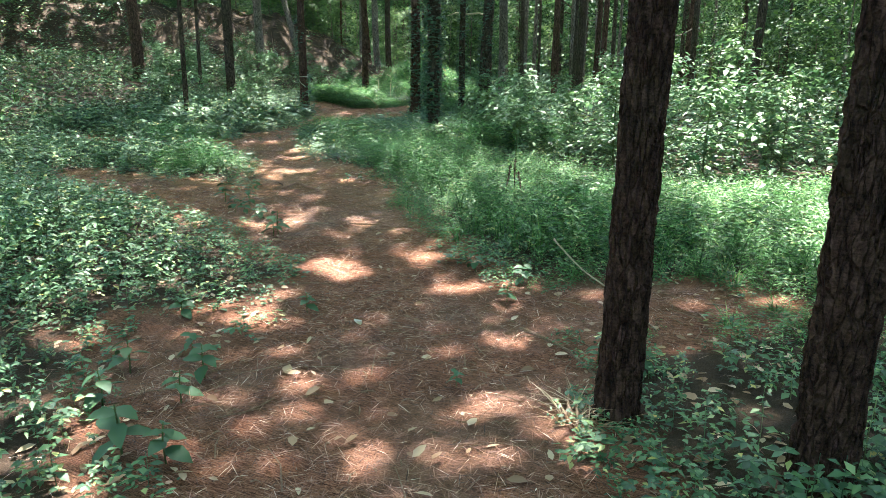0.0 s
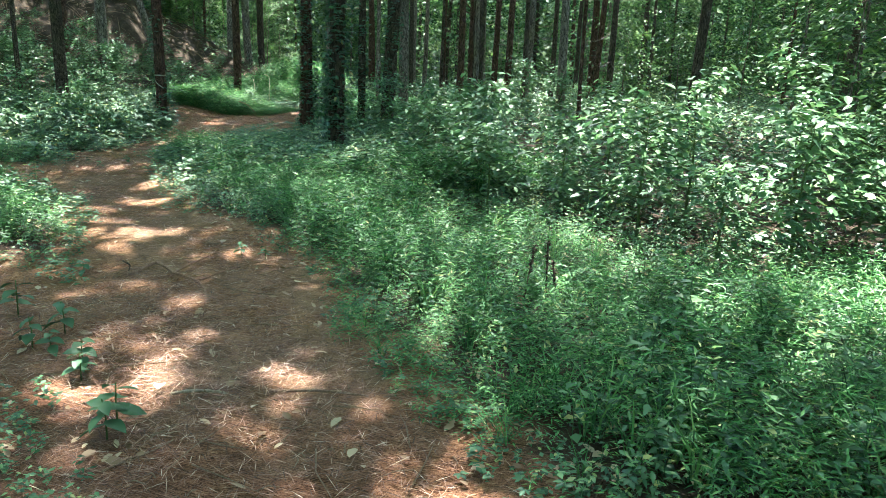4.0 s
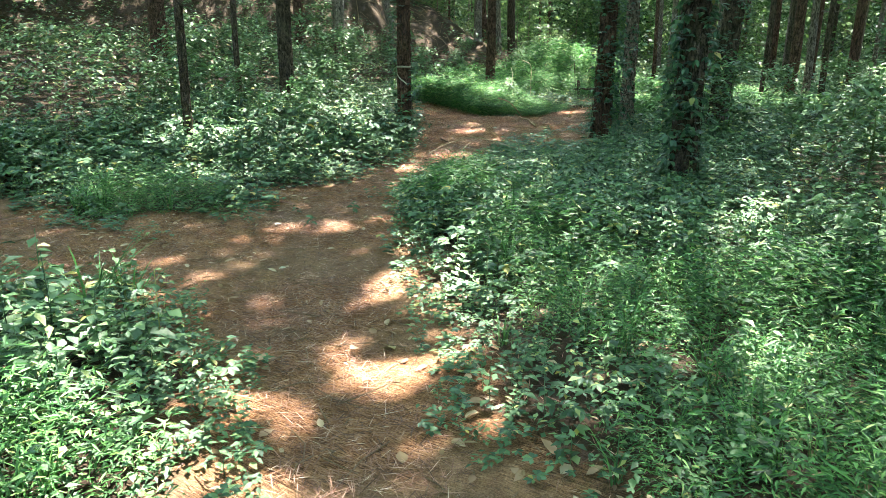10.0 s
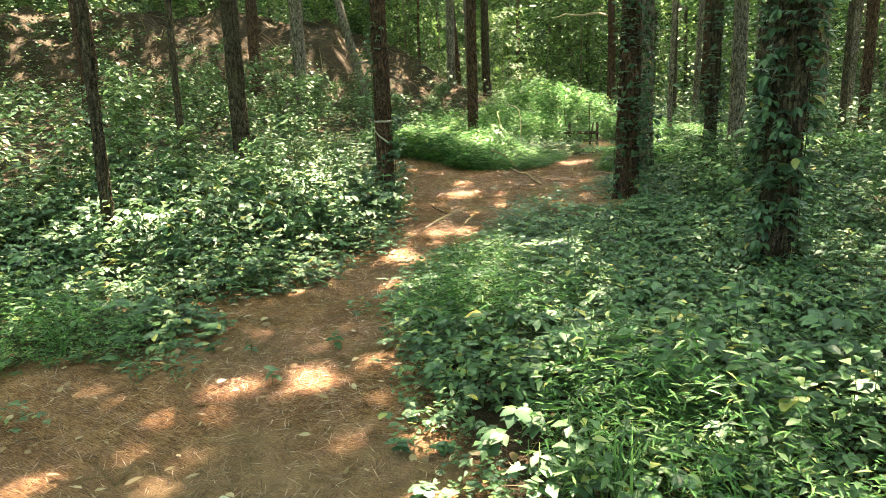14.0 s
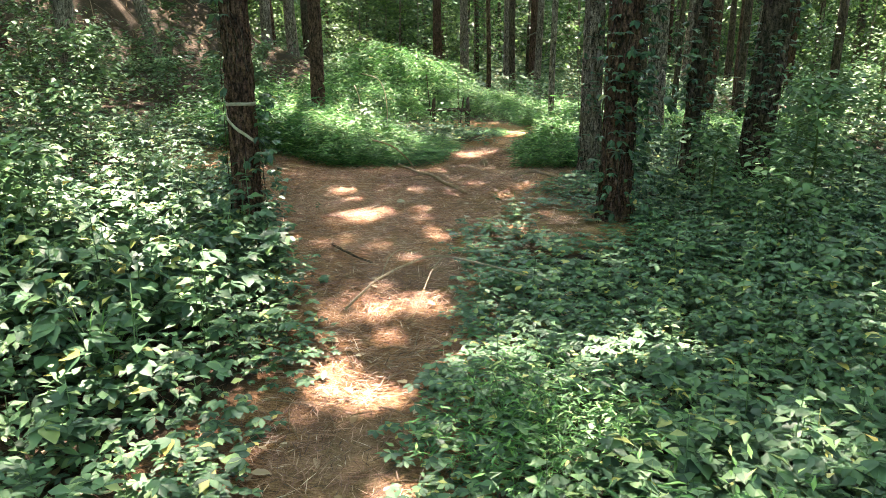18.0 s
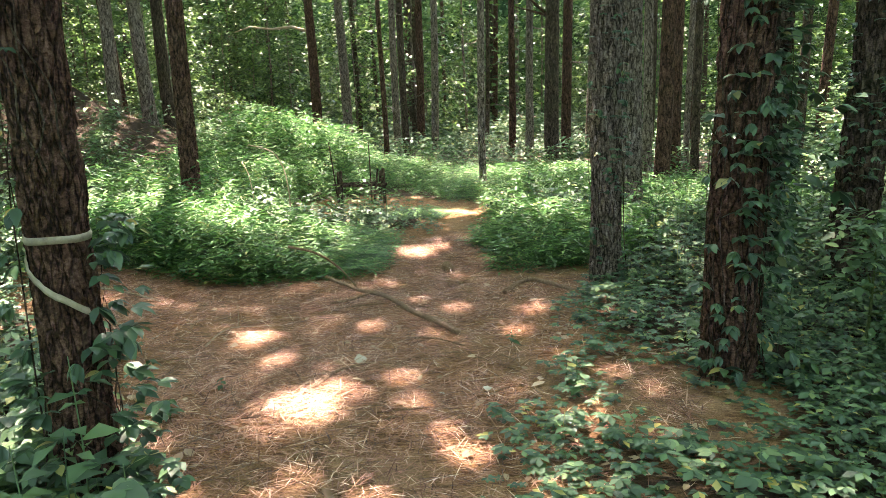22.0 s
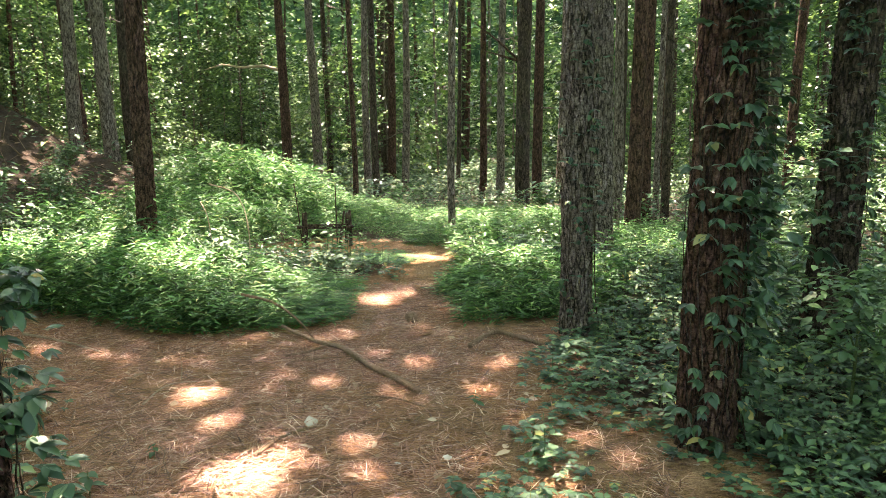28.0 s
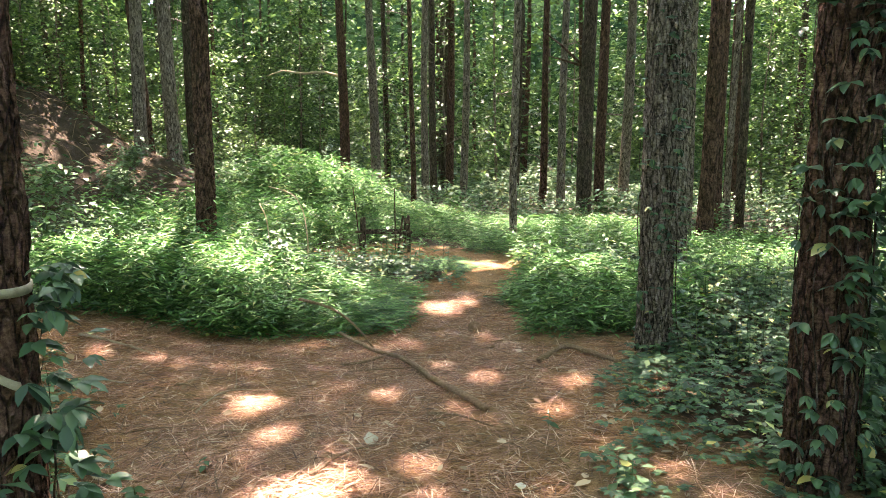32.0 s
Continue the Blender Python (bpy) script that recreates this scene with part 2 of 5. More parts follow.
def land(x, y):
    """Height of the ground: level along the trail, rising to the west, with an earth bank beyond."""
    x, y = np.asarray(x, float), np.asarray(y, float)
    z = 0.13 * np.maximum(0, -x - 1.8 - 0.10 * np.maximum(0, y)) * (1 - smooth(7, 16, y)) * smooth(-22, -12, y)
    z = np.minimum(z, 1.2)
    d = (x - FOOT[0]) * UPHILL[0] + (y - FOOT[1]) * UPHILL[1]
    s = (x - FOOT[0]) * ALONG[0] + (y - FOOT[1]) * ALONG[1]
    z = z + 2.3 * smooth(-0.5, 4.0, d) * smooth(-4.5, 4.0, s) * (1 - smooth(14, 26, s))
    z = z + .12 * smooth(0, 3, d) * smooth(-4.5, 4.0, s) * (np.sin(2.3 * x + 1.1 * y) + np.sin(1.1 * x - 2.9 * y + 1) + .6 * np.sin(5.1 * x + 3.7 * y))
    z = z + .40 * np.exp(-((x + 3.7) / 1.9) ** 2 - ((y - 7.8) / 1.9) ** 2)
    for a, b, c, h in WAVES:
        z = z + h * np.sin(a * x + b * y + c)
    return z - 0.02 * np.clip(y - 4, 0, 12)


TRAIL = [(12.6, -22.5, .80), (11.8, -20.6, .80), (10.5, -18.3, .75), (10.0, -17.7, .66), (9.6, -16.9, .75), (9.2, -16.2, .80), (8.7, -15.5, .60), (7.7, -14.6, .72),
         (6.9, -14.0, .80), (6.4, -13.4, .82), (5.9, -12.7, .72), (5.2, -12.0, .50), (4.6, -11.5, .33), (4.05, -11.05, .28), (3.6, -10.6, .34), (2.9, -10.2, .50),
         (2.2, -9.6, .62), (1.7, -9.0, .55), (1.4, -8.4, .52), (.80, -7.8, .48), (.75, -7.2, .34), (.62, -6.5, .28), (.60, -6.0, .26), (.60, -5.6, .29), (.45, -5.0, .42),
         (.18, -4.3, .50), (-.05, -3.8, .62), (-.35, -3.1, .85)]
EXIT = [(-.35, -1.2, .7), (.05, -.5, .44), (-.12, .7, .38), (.05, 1.6, .22), (.12, 2.6, .08), (-.2, 3.6, .08), (-1.0, 3.9, .22), (-1.5, 3.95, .6)]
BRANCH_A = [(6.9, -14.2, .5), (5.2, -13.75, .45), (3.8, -13.6, .35), (2.4, -13.5, .25)]
BRANCH_B = [(2.0, -9.9, .5), (1.0, -10.4, .38), (-.3, -10.3, .30), (-1.6, -10.2, .2)]
SIDES = [[(9.7, -15.7, .35), (10.35, -15.25, .45), (10.7, -15.0, .35)], [(9.0, -17.6, .3), (8.4, -17.2, .3), (7.9, -16.85, .22)], [(1.6, -9.3, .35), (.4, -9.5, .2)], [(1.22, -2.8, .12), (1.38, -3.2, .14)]]
CLEARING = [(-1.15, -3.6), (-1.5, -2.9), (-1.78, -2.45), (-2.3, -1.9), (-2.9, -1.4), (-3.2, -1.0), (-2.9, -.75), (-1.9, -.82), (-.9, -.62), (-.3, -.45), (.4, -.45), (.9, -.62), (1.2, -.7),
            (1.15, -1.1), (.84, -1.64), (.80, -2.24), (.62, -2.72), (.50, -3.2), (.3, -3.8)]


def on_bank(x, y):
    """Whether a place lies on the steep face of the earth bank."""
    d = (x - FOOT[0]) * UPHILL[0] + (y - FOOT[1]) * UPHILL[1]
    s = (x - FOOT[0]) * ALONG[0] + (y - FOOT[1]) * ALONG[1]
    return (d > .3) & (d < 3.6) & (s > -2.5) & (s < 8.5)


def segment_gap(x, y, line):
    """Distance outside a line of stations with half widths; negative inside."""
    best = np.full(np.shape(x), 1e9)
    for (ax, ay, aw), (bx, by, bw) in zip(line, line[1:]):
        dx, dy = bx - ax, by - ay
        t = np.clip(((x - ax) * dx + (y - ay) * dy) / (dx * dx + dy * dy), 0, 1)
        best = np.minimum(best, np.hypot(x - ax - t * dx, y - ay - t * dy) - (aw + t * (bw - aw)))
    return best


def polygon_gap(x, y, poly):
    inside = np.zeros(np.shape(x), bool)
    best = np.full(np.shape(x), 1e9)
    for (ax, ay), (bx, by) in zip(poly, poly[1:] + poly[:1]):
        cross = ((ay > y) != (by > y)) & (x < (bx - ax) * (y - ay) / (by - ay + 1e-12) + ax)
        inside ^= cross
        dx, dy = bx - ax, by - ay
        t = np.clip(((x - ax) * dx + (y - ay) * dy) / (dx * dx + dy * dy), 0, 1)
        best = np.minimum(best, np.hypot(x - ax - t * dx, y - ay - t * dy))
    return np.where(inside, -best, best)


def bare(x, y):
    """Distance outside the trodden ground, with a ragged edge."""
    x, y = np.asarray(x, float), np.asarray(y, float)
    g = segment_gap(x, y, TRAIL)
    for line in (EXIT, BRANCH_A, BRANCH_B, *SIDES):
        g = np.minimum(g, segment_gap(x, y, line))
    g = np.minimum(g, polygon_gap(x, y, CLEARING))
    g = np.maximum(g, .72 - np.hypot((x - 7.45) / 1.0, (y + 15.75) / .85))
    return g + 0.06 * np.sin(3.1 * x + 1.7 * y) + 0.05 * np.sin(-5.3 * x + 4.1 * y + 1) + 0.03 * np.sin(11 * x + 9 * y)


# ---- mesh helpers ----
def mesh_object(name, verts, faces, material, parent=None, smooth_shade=False):
    """A mesh of triangles or of quads (faces: n x 3 or n x 4) from arrays."""
    verts, faces = np.asarray(verts, np.float32), np.asarray(faces, np.int32)
    me = bpy.data.meshes.new(name)
    n, k = faces.shape
    me.vertices.add(len(verts))
    me.vertices.foreach_set("co", verts.ravel())
    me.loops.add(n * k)
    me.loops.foreach_set("vertex_index", faces.ravel())
    me.polygons.add(n)
    me.polygons.foreach_set("loop_start", np.arange(0, n * k, k, dtype=np.int32))
    me.polygons.foreach_set("loop_total", np.full(n, k, np.int32))
    if smooth_shade:
        me.polygons.foreach_set("use_smooth", np.ones(n, bool))
    me.materials.append(material)
    me.update(calc_edges=True)
    ob = new(name, me)
    if parent:
        ob.parent = parent
    return ob


def part(name, made, material, parent, label=""):
    verts, faces = made
    ob = mesh_object(name, verts, faces, material, parent, True)
    return tagged(ob, label=label)


def joined(pieces):
    vs, fs, base = [], [], 0
    for v, f in pieces:
        vs.append(v)
        fs.append(np.asarray(f) + base)
        base += len(v)
    return np.concatenate(vs), np.concatenate(fs)


def tube(points, radii, sides=8, rough=0.0, rng=None):
    """A closed tapered tube through points, as quads."""
    pts = np.asarray(points, float)
    n = len(pts)
    tan = np.gradient(pts, axis=0)
    tan /= np.linalg.norm(tan, axis=1)[:, None] + 1e-9
    ref = np.where(np.abs(tan[:, 2:3]) > 0.9, [[1.0, 0, 0]], [[0, 0, 1.0]])
    u = np.cross(tan, ref)
    u /= np.linalg.norm(u, axis=1)[:, None]
    w = np.cross(tan, u)
    a = np.linspace(0, 2 * np.pi, sides, endpoint=False)
    r = np.asarray(radii, float)[:, None] * np.ones((1, sides))
    if rough and rng is not None:
        r = r * (1 + rough * rng.uniform(-1, 1, r.shape))
    v = pts[:, None] + r[..., None] * (np.cos(a)[None, :, None] * u[:, None] + np.sin(a)[None, :, None] * w[:, None])
    v = v.reshape(-1, 3)
    i, j = np.meshgrid(np.arange(n - 1), np.arange(sides), indexing="ij")
    k = (j + 1) % sides
    f = np.stack([i * sides + j, i * sides + k, (i + 1) * sides + k, (i + 1) * sides + j], -1).reshape(-1, 4)
    v = np.concatenate([v, pts[-1:] + tan[-1:] * r[-1, 0] * 0.6, pts[:1]])
    top, low = len(v) - 2, len(v) - 1
    b = (n - 1) * sides
    cap = [[b + s, b + (s + 1) % sides, top, top] for s in range(sides)] + [[(s + 1) % sides, s, low, low] for s in range(sides)]
    return v, np.concatenate([f, np.asarray(cap)])


def tri(made):
    """Quads to triangles, dropping the empty ones."""
    v, f = made
    t = np.concatenate([f[:, [0, 1, 2]], f[:, [0, 2, 3]]])
    return v, t[(t[:, 0] != t[:, 1]) & (t[:, 1] != t[:, 2]) & (t[:, 0] != t[:, 2])]


BROAD = (np.array([(0, 0, 0), (0.30, .28, .05), (0.26, .66, .03), (0, 1.0, -.06), (-0.26, .66, .03), (-0.30, .28, .05)]),
         np.array([(0, 1, 2), (0, 2, 3), (0, 3, 4), (0, 4, 5)]))
CREASED = (np.array([(0, 0, 0), (0, .45, .0), (0, 1.0, -.20), (.20, .14, .03), (.31, .42, .05), (.20, .74, -.04), (-.20, .14, .03), (-.31, .42, .05), (-.20, .74, -.04)]),
           np.array([(1, 0, 3), (1, 3, 4), (1, 4, 5), (1, 5, 2), (1, 6, 0), (1, 7, 6), (1, 8, 7), (1, 2, 8)]))
FOLD = (np.array([(0, 0, 0), (.36, .58, .07), (0, 1.0, -.12), (-.36, .58, .07), (0, .55, -.02)]), np.array([(0, 1, 4), (4, 1, 2), (0, 4, 3), (4, 2, 3)]))
SLIVER = (np.array([(0, 0, 0), (0.5, .5, .012), (0, 1.0, 0), (-0.5, .5, .012)]), np.array([(0, 1, 2), (0, 2, 3)]))
BLADE = (np.array([(0, 0, 0), (0.5, .35, .06), (0, 1.0, -.10), (-0.5, .35, .06)]), np.array([(0, 1, 2), (0, 2, 3)]))


def leaves(shape, base, heading, droop, length, width, roll=None):
    """Many leaves of one outline. base: n x 3; heading: the compass way each points (radians); droop: tilt above the level."""
    v0, f0 = shape
    n = len(base)
    x = v0[None, :, 0] * width[:, None]
    y = v0[None, :, 1] * length[:, None]
    z = v0[None, :, 2] * length[:, None]
    if roll is not None:
        x, z = x * np.cos(roll)[:, None] - z * np.sin(roll)[:, None], x * np.sin(roll)[:, None] + z * np.cos(roll)[:, None]
    y, z = y * np.cos(droop)[:, None] - z * np.sin(droop)[:, None], y * np.sin(droop)[:, None] + z * np.cos(droop)[:, None]
    c, s = np.cos(heading)[:, None], np.sin(heading)[:, None]
    v = np.stack([x * c - y * s, x * s + y * c, z], -1) + base[:, None]
    f = f0[None] + (np.arange(n) * len(v0))[:, None, None]
    return v.reshape(-1, 3), f.reshape(-1, f0.shape[1])


def scatter(proto, x, y, z, turn, size, tall=None):
    """Copies of a proto plant (verts, faces) joined into one mesh."""
    v0, f0 = proto
    tall = size if tall is None else tall
    c, s = np.cos(turn)[:, None], np.sin(turn)[:, None]
    px, py = v0[None, :, 0] * size[:, None], v0[None, :, 1] * size[:, None]
    v = np.stack([px * c - py * s + x[:, None], px * s + py * c + y[:, None], v0[None, :, 2] * tall[:, None] + z[:, None]], -1)
    f = f0[None] + (np.arange(len(x)) * len(v0))[:, None, None]
    return v.reshape(-1, 3), f.reshape(-1, f0.shape[1])


# ---- ground ----
def ground():
    xs = np.concatenate([-np.geomspace(300, 16, 26), np.arange(-15.8, 16, .2), np.geomspace(16.2, 300, 26)])
    ys = np.concatenate([-np.geomspace(300, 26, 22), np.arange(-25.8, 20, .2), np.geomspace(20.2, 300, 26)])
    gx, gy = np.meshgrid(xs, ys)
    rng = np.random.default_rng(3)
    gz = land(gx, gy)
    near = (np.abs(gx) < 16) & (gy > -26) & (gy < 20)
    gz = gz + np.where(near, rng.normal(0, .006, gx.shape), 0) - 0.03 * np.exp(-np.maximum(bare(gx, gy) + .3, 0) * 4) * near
    v = np.stack([gx, gy, gz], -1).reshape(-1, 3)
    ny, nx = gx.shape
    i, j = np.meshgrid(np.arange(ny - 1), np.arange(nx - 1), indexing="ij")
    a = i * nx + j
    f = np.stack([a, a + 1, a + nx + 1, a + nx], -1).reshape(-1, 4)
    ob = mesh_object("ground", v, f, LITTER, None, True)
    # how far mould and its painted shade take over, away from trodden ground
    layer = ob.data.attributes.new("mould_shade", 'FLOAT', 'POINT')
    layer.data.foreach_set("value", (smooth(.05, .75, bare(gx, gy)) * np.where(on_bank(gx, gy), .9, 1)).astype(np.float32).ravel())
    # painted brightness of the litter, rising from the start to the clearing
    layer = ob.data.attributes.new("open_light", 'FLOAT', 'POINT')
    layer.data.foreach_set("value", (.6 * smooth(-15.5, -13, gy) + .4 * smooth(-5.5, -3.2, gy)).astype(np.float32).ravel())
    tagged(ob, "forest floor of reddish-brown pine needles over earth", "ground", kind="structure")


ground()


# ---- where the sun reaches the floor through the added leaf roof: x, y, radius ----
CLEARING_GAPS = [(-0.58, -3.1, 0.2), (-0.7, -2.85, 0.15), (-0.8, -2.6, 0.14), (-1.25, -1.95, 0.18), (0.33, -3.46, 0.10), (-2.0, -1.4, 0.1),
                 (-0.12, -0.4, 0.14), (-0.2, 0.35, 0.2), (-0.3, -2.95, 0.12)]
TRAIL_GAPS = [(0.55, -6.03, 0.2), (0.53, -5.02, 0.2), (0.2, -4.98, 0.12), (0.74, -7.07, 0.18), (1.54, -8.62, 0.14), (3.8, -10.68, 0.2), (4.0, -10.6, 0.14), (4.27, -11.53, 0.17),
              (4.5, -11.82, 0.17), (4.85, -11.9, 0.2), (5.18, -11.96, 0.14), (6.1, -12.35, 0.14), (6.57, -13.92, 0.18), (6.63, -14.45, 0.19), (6.35, -14.5, 0.18), (7.64, -14.11, 0.16),
              (8.1, -15.38, 0.2), (9.05, -15.23, 0.16), (8.2, -16.24, 0.17), (9.8, -16.05, 0.16), (8.32, -14.78, 0.14), (8.12, -16.86, 0.15), (9.52, -17.3, 0.16), (9.94, -17.38, 0.17), (10.33, -17.14, 0.17),
              (8.6, -17.76, 0.13), (9.13, -18.09, 0.14)]
WOOD_GAPS = [(-2.4, 0.35, 0.34), (-1.8, 0.4, 0.3), (-4.2, 1.5, 0.35), (-3.7, 0.2, 0.25), (-3.3, 0.0, 0.3), (-3.0, 0.4, 0.28), (1.0, 0.85, 0.26), (-2.8, 7.4, 0.9), (-1.6, 8.5, 0.6), (0.3, 6.4, 0.5), (-2.9, 4.6, 0.3), (0.1, 2.6, 0.3),
             (-1.9, -4.6, 0.35), (-2.05, -5.1, 0.28), (-1.8, -4.2, 0.19), (-0.85, -5.5, 0.2), (-0.25, -5.6, 0.12), (-3.3, -2.5, 0.4), (-2.6, -4.6, 0.4), (-0.7, -8.1, 0.2), (-1.8, -7.4, 0.35)]
FAR_GAPS = [(11.8, -12.2, 0.9), (11.0, -11.6, 0.9), (10.6, -12.4, 0.5), (10.2, -10.4, 0.7), (13.2, -14.0, 0.8), (10.1, -9.9, 0.6), (8.7, -10.9, 0.4), (11.6, -13.4, 0.5), (-8.9, 5.2, 0.5), (-7.8, 5.8, 0.26), (-8.2, 6.4, 0.19),
             (-11.0, 4.5, 0.3), (3.7, -12.0, 0.22), (3.4, -11.3, 0.2), (4.15, -12.25, 0.17), (3.0, -11.8, 0.19), (6.0, -10.5, 0.16), (5.46, -10.0, 0.14), (3.3, -9.5, 0.2), (1.8, -5.5, 0.16), (2.3, -6.5, 0.16),
             (4.8, -7.4, 0.2), (3.2, 2.4, 0.5), (2.2, 6.2, 0.7), (7.2, -6.2, 0.5), (5.4, 2.6, 0.7), (6.3, 4.6, 0.8), (7.6, 6.6, 0.8), (4.6, 3.6, 0.4), (-7.5, 11.5, 1.0), (-9.0, 9.5, 0.9), (-5.5, 13.0, 0.9)]
BACK_GAPS = [(2.0, 14.0, 0.9), (5.0, 12.0, 0.9), (4.0, 17.0, 1.1), (8.0, 12.0, 1.1), (-1.0, 17.0, 0.9), (0.5, 20.0, 1.1), (9.0, 9.0, 0.9), (10.5, 6.0, 0.9), (6.8, 15.5, 1.0), (-3.0, 19.0, 0.9), (12.0, 3.0, 0.9)]
SUN_GAPS = CLEARING_GAPS + TRAIL_GAPS + WOOD_GAPS + FAR_GAPS + BACK_GAPS


def shaded(points, margin, ragged=False):
    """Which of some high points may hold leaves, leaving the gaps of the canopy open; ragged: with a torn outline and leaves thickening to the rim."""
    fall = points[:, :2] - np.outer(points[:, 2] / SUN_FROM.z, SUN_FROM[:2])
    x, y = fall[:, 0], fall[:, 1]
    keep = np.ones(len(points), bool)
    if not ragged:
        for gx, gy, gr in SUN_GAPS:
            keep &= np.hypot(x - gx, y - gy) > gr + margin
        return keep
    luck = np.random.default_rng(61).uniform(0, 1, len(points))
    warp = 1 + .30 * np.sin(7.3 * x + 3.1 * y) + .28 * np.sin(-4.7 * x + 8.9 * y + 1)
    for gx, gy, gr in SUN_GAPS:
        wide, filled = (1.3, .06) if gr >= .2 else (2.0, .40)
        d = np.hypot((x - gx) * .8, y - gy) * warp / (gr * wide)
        keep &= (d > 1) | (luck < filled + .55 * d ** 1.5)
    return keep


# ---- trees ----
def plates(angle, z, around, tall, rng):
    """Bark plates: 0 in the fissures to 1 on the plates, and each plate's own height."""
    m, k = around, int(np.ceil(z.max() / tall)) + 4
    jx, jy, own = rng.uniform(-.5, .5, (m, k)), rng.uniform(-.5, .5, (m, k)), rng.uniform(0, 1, (m, k))
    p = rng.uniform(0, 6.28, 6)
    u = angle / (2 * np.pi) * m + .45 * np.sin(z * 19 + p[0] + np.sin(3 * angle + p[1])) + .25 * np.sin(z * 43 + 5 * angle + p[2])
    w = z / tall + 1.5 + .5 * np.sin(7 * angle + z * 5 + p[3]) + .35 * np.sin(13 * angle - z * 11 + p[4])
    iu, iw = np.floor(u).astype(int), np.floor(w).astype(int)
    f1, f2, rise = np.full(u.shape, 9.0), np.full(u.shape, 9.0), np.zeros(u.shape)
    for a in (-1, 0, 1):
        for b in (-1, 0, 1):
            cu, cw = (iu + a) % m, np.clip(iw + b, 0, k - 1)
            d = np.hypot(u - (iu + a + .5 + jx[cu, cw]), (w - (iw + b + .5 + jy[cu, cw])) * .8)
            f2 = np.minimum(np.maximum(f1, d), f2)
            rise = np.where(d < f1, own[cu, cw], rise)
            f1 = np.minimum(f1, d)
    return np.clip((f2 - f1) / .3, 0, 1) ** .6, rise


def trunk_mesh(radius, height, lean, seed, fine, bend=0.0):
    """A tapered trunk with a flared foot; fine ones carry bark plates up to head height."""
    rng = np.random.default_rng(seed)
    sides = 76 if fine else 10
    zs = np.concatenate([np.arange(-.35, 3.0, .029), np.linspace(3.5, height, 16)]) if fine else np.concatenate([np.linspace(-.5, 4, 14), np.linspace(5, height, 8)])
    a = np.linspace(0, 2 * np.pi, sides, endpoint=False)
    A, Z = np.meshgrid(a, zs)
    r = radius * (1 - .72 * np.clip(Z, 0, None) / height) * (1 + .28 * np.exp(-np.clip(Z + .05, 0, None) * 8) * (1 + .35 * np.sin(3 * A + seed) + .25 * np.sin(5 * A + 2 * seed)))
    r = r * (1 + .04 * np.sin(2 * A + seed + Z * .7) + .03 * np.sin(3 * A - Z * 1.3 + seed))
    if fine:
        p, own = plates(A, Z + .4, max(10, int(radius * 190)), .105, rng)
        q, mine = plates(A, Z + .4, max(16, int(radius * 330)), .05, rng)
        r = r + (.015 * p + .012 * own * p + .005 * q * mine - .020) * min(1.0, radius / .11) + rng.normal(0, .0013, r.shape)
    cx = lean[0] * Z + bend * np.sin(Z * .5 + seed) * np.clip(Z, 0, 1)
    cy = lean[1] * Z + bend * np.cos(Z * .43 + seed) * np.clip(Z, 0, 1)
    v = np.stack([cx + r * np.cos(A), cy + r * np.sin(A), Z], -1).reshape(-1, 3)
    n = len(zs)
    i, j = np.meshgrid(np.arange(n - 1), np.arange(sides), indexing="ij")
    k = (j + 1) % sides
    return v, np.stack([i * sides + j, i * sides + k, (i + 1) * sides + k, (i + 1) * sides + j], -1).reshape(-1, 4)


def crown_mesh(x, y, height, seed, clumps=34, spread=1.5):
    rng = np.random.default_rng(seed)
    h = rng.uniform(.6, 1.0, clumps) * height
    out = spread * (1.25 - h / height) / .67 * np.sqrt(rng.uniform(.1, 1, clumps))
    th = rng.uniform(0, 6.28, clumps)
    c = np.stack([out * np.cos(th), out * np.sin(th), h], -1)
    k = 8
    base = np.repeat(c, k, 0) + rng.normal(0, .14, (clumps * k, 3))
    base = base[shaded(base + [x, y, 0], .2)]
    if len(base) < 40:
        base = c[:4].repeat(10, 0) + rng.normal(0, .12, (40, 3))
    n = len(base)
    return leaves(BLADE, base, rng.uniform(0, 6.28, n), rng.uniform(-.5, .9, n), rng.uniform(.3, .5, n), rng.uniform(.08, .13, n), rng.uniform(-1, 1, n))


def snag_mesh(radius, seed, low=1.2, top=5.0, long=1.3):
    """A short dead side branch with a side twig."""
    rng = np.random.default_rng(seed)
    z, th, ln = rng.uniform(low, top), rng.uniform(0, 6.28), rng.uniform(.3, long)
    t = np.linspace(0, 1, 7)
    d = np.array([np.cos(th), np.sin(th)])
    side = np.array([-d[1], d[0]]) * rng.uniform(-.3, .3)
    rise = rng.uniform(-.25, .45)
    p = np.stack([d[0] * (radius * .6 + t * ln) + side[0] * t * t * ln, d[1] * (radius * .6 + t * ln) + side[1] * t * t * ln, z + rise * t * ln + .12 * np.sin(t * 4 + z) * ln], -1)
    q = p[3] + np.outer(np.linspace(0, .4 * ln, 4), [d[0] * .7 - d[1] * .6, d[1] * .7 + d[0] * .6, .3])
    return joined([tube(p, .013 * (1.15 - t) * (1 + ln * .5), 5), tube(q, [.006, .005, .004, .002], 4)])


crown_data = {}


def shared(name, key, made, material, parent, label=""):
    """A part on mesh data that alike things share."""
    if key not in crown_data:
        ob = part(name, made(), material, parent, label)
        crown_data[key] = ob.data
        return ob
    ob = new(name, crown_data[key])
    ob.parent = parent
    return tagged(ob, label=label)


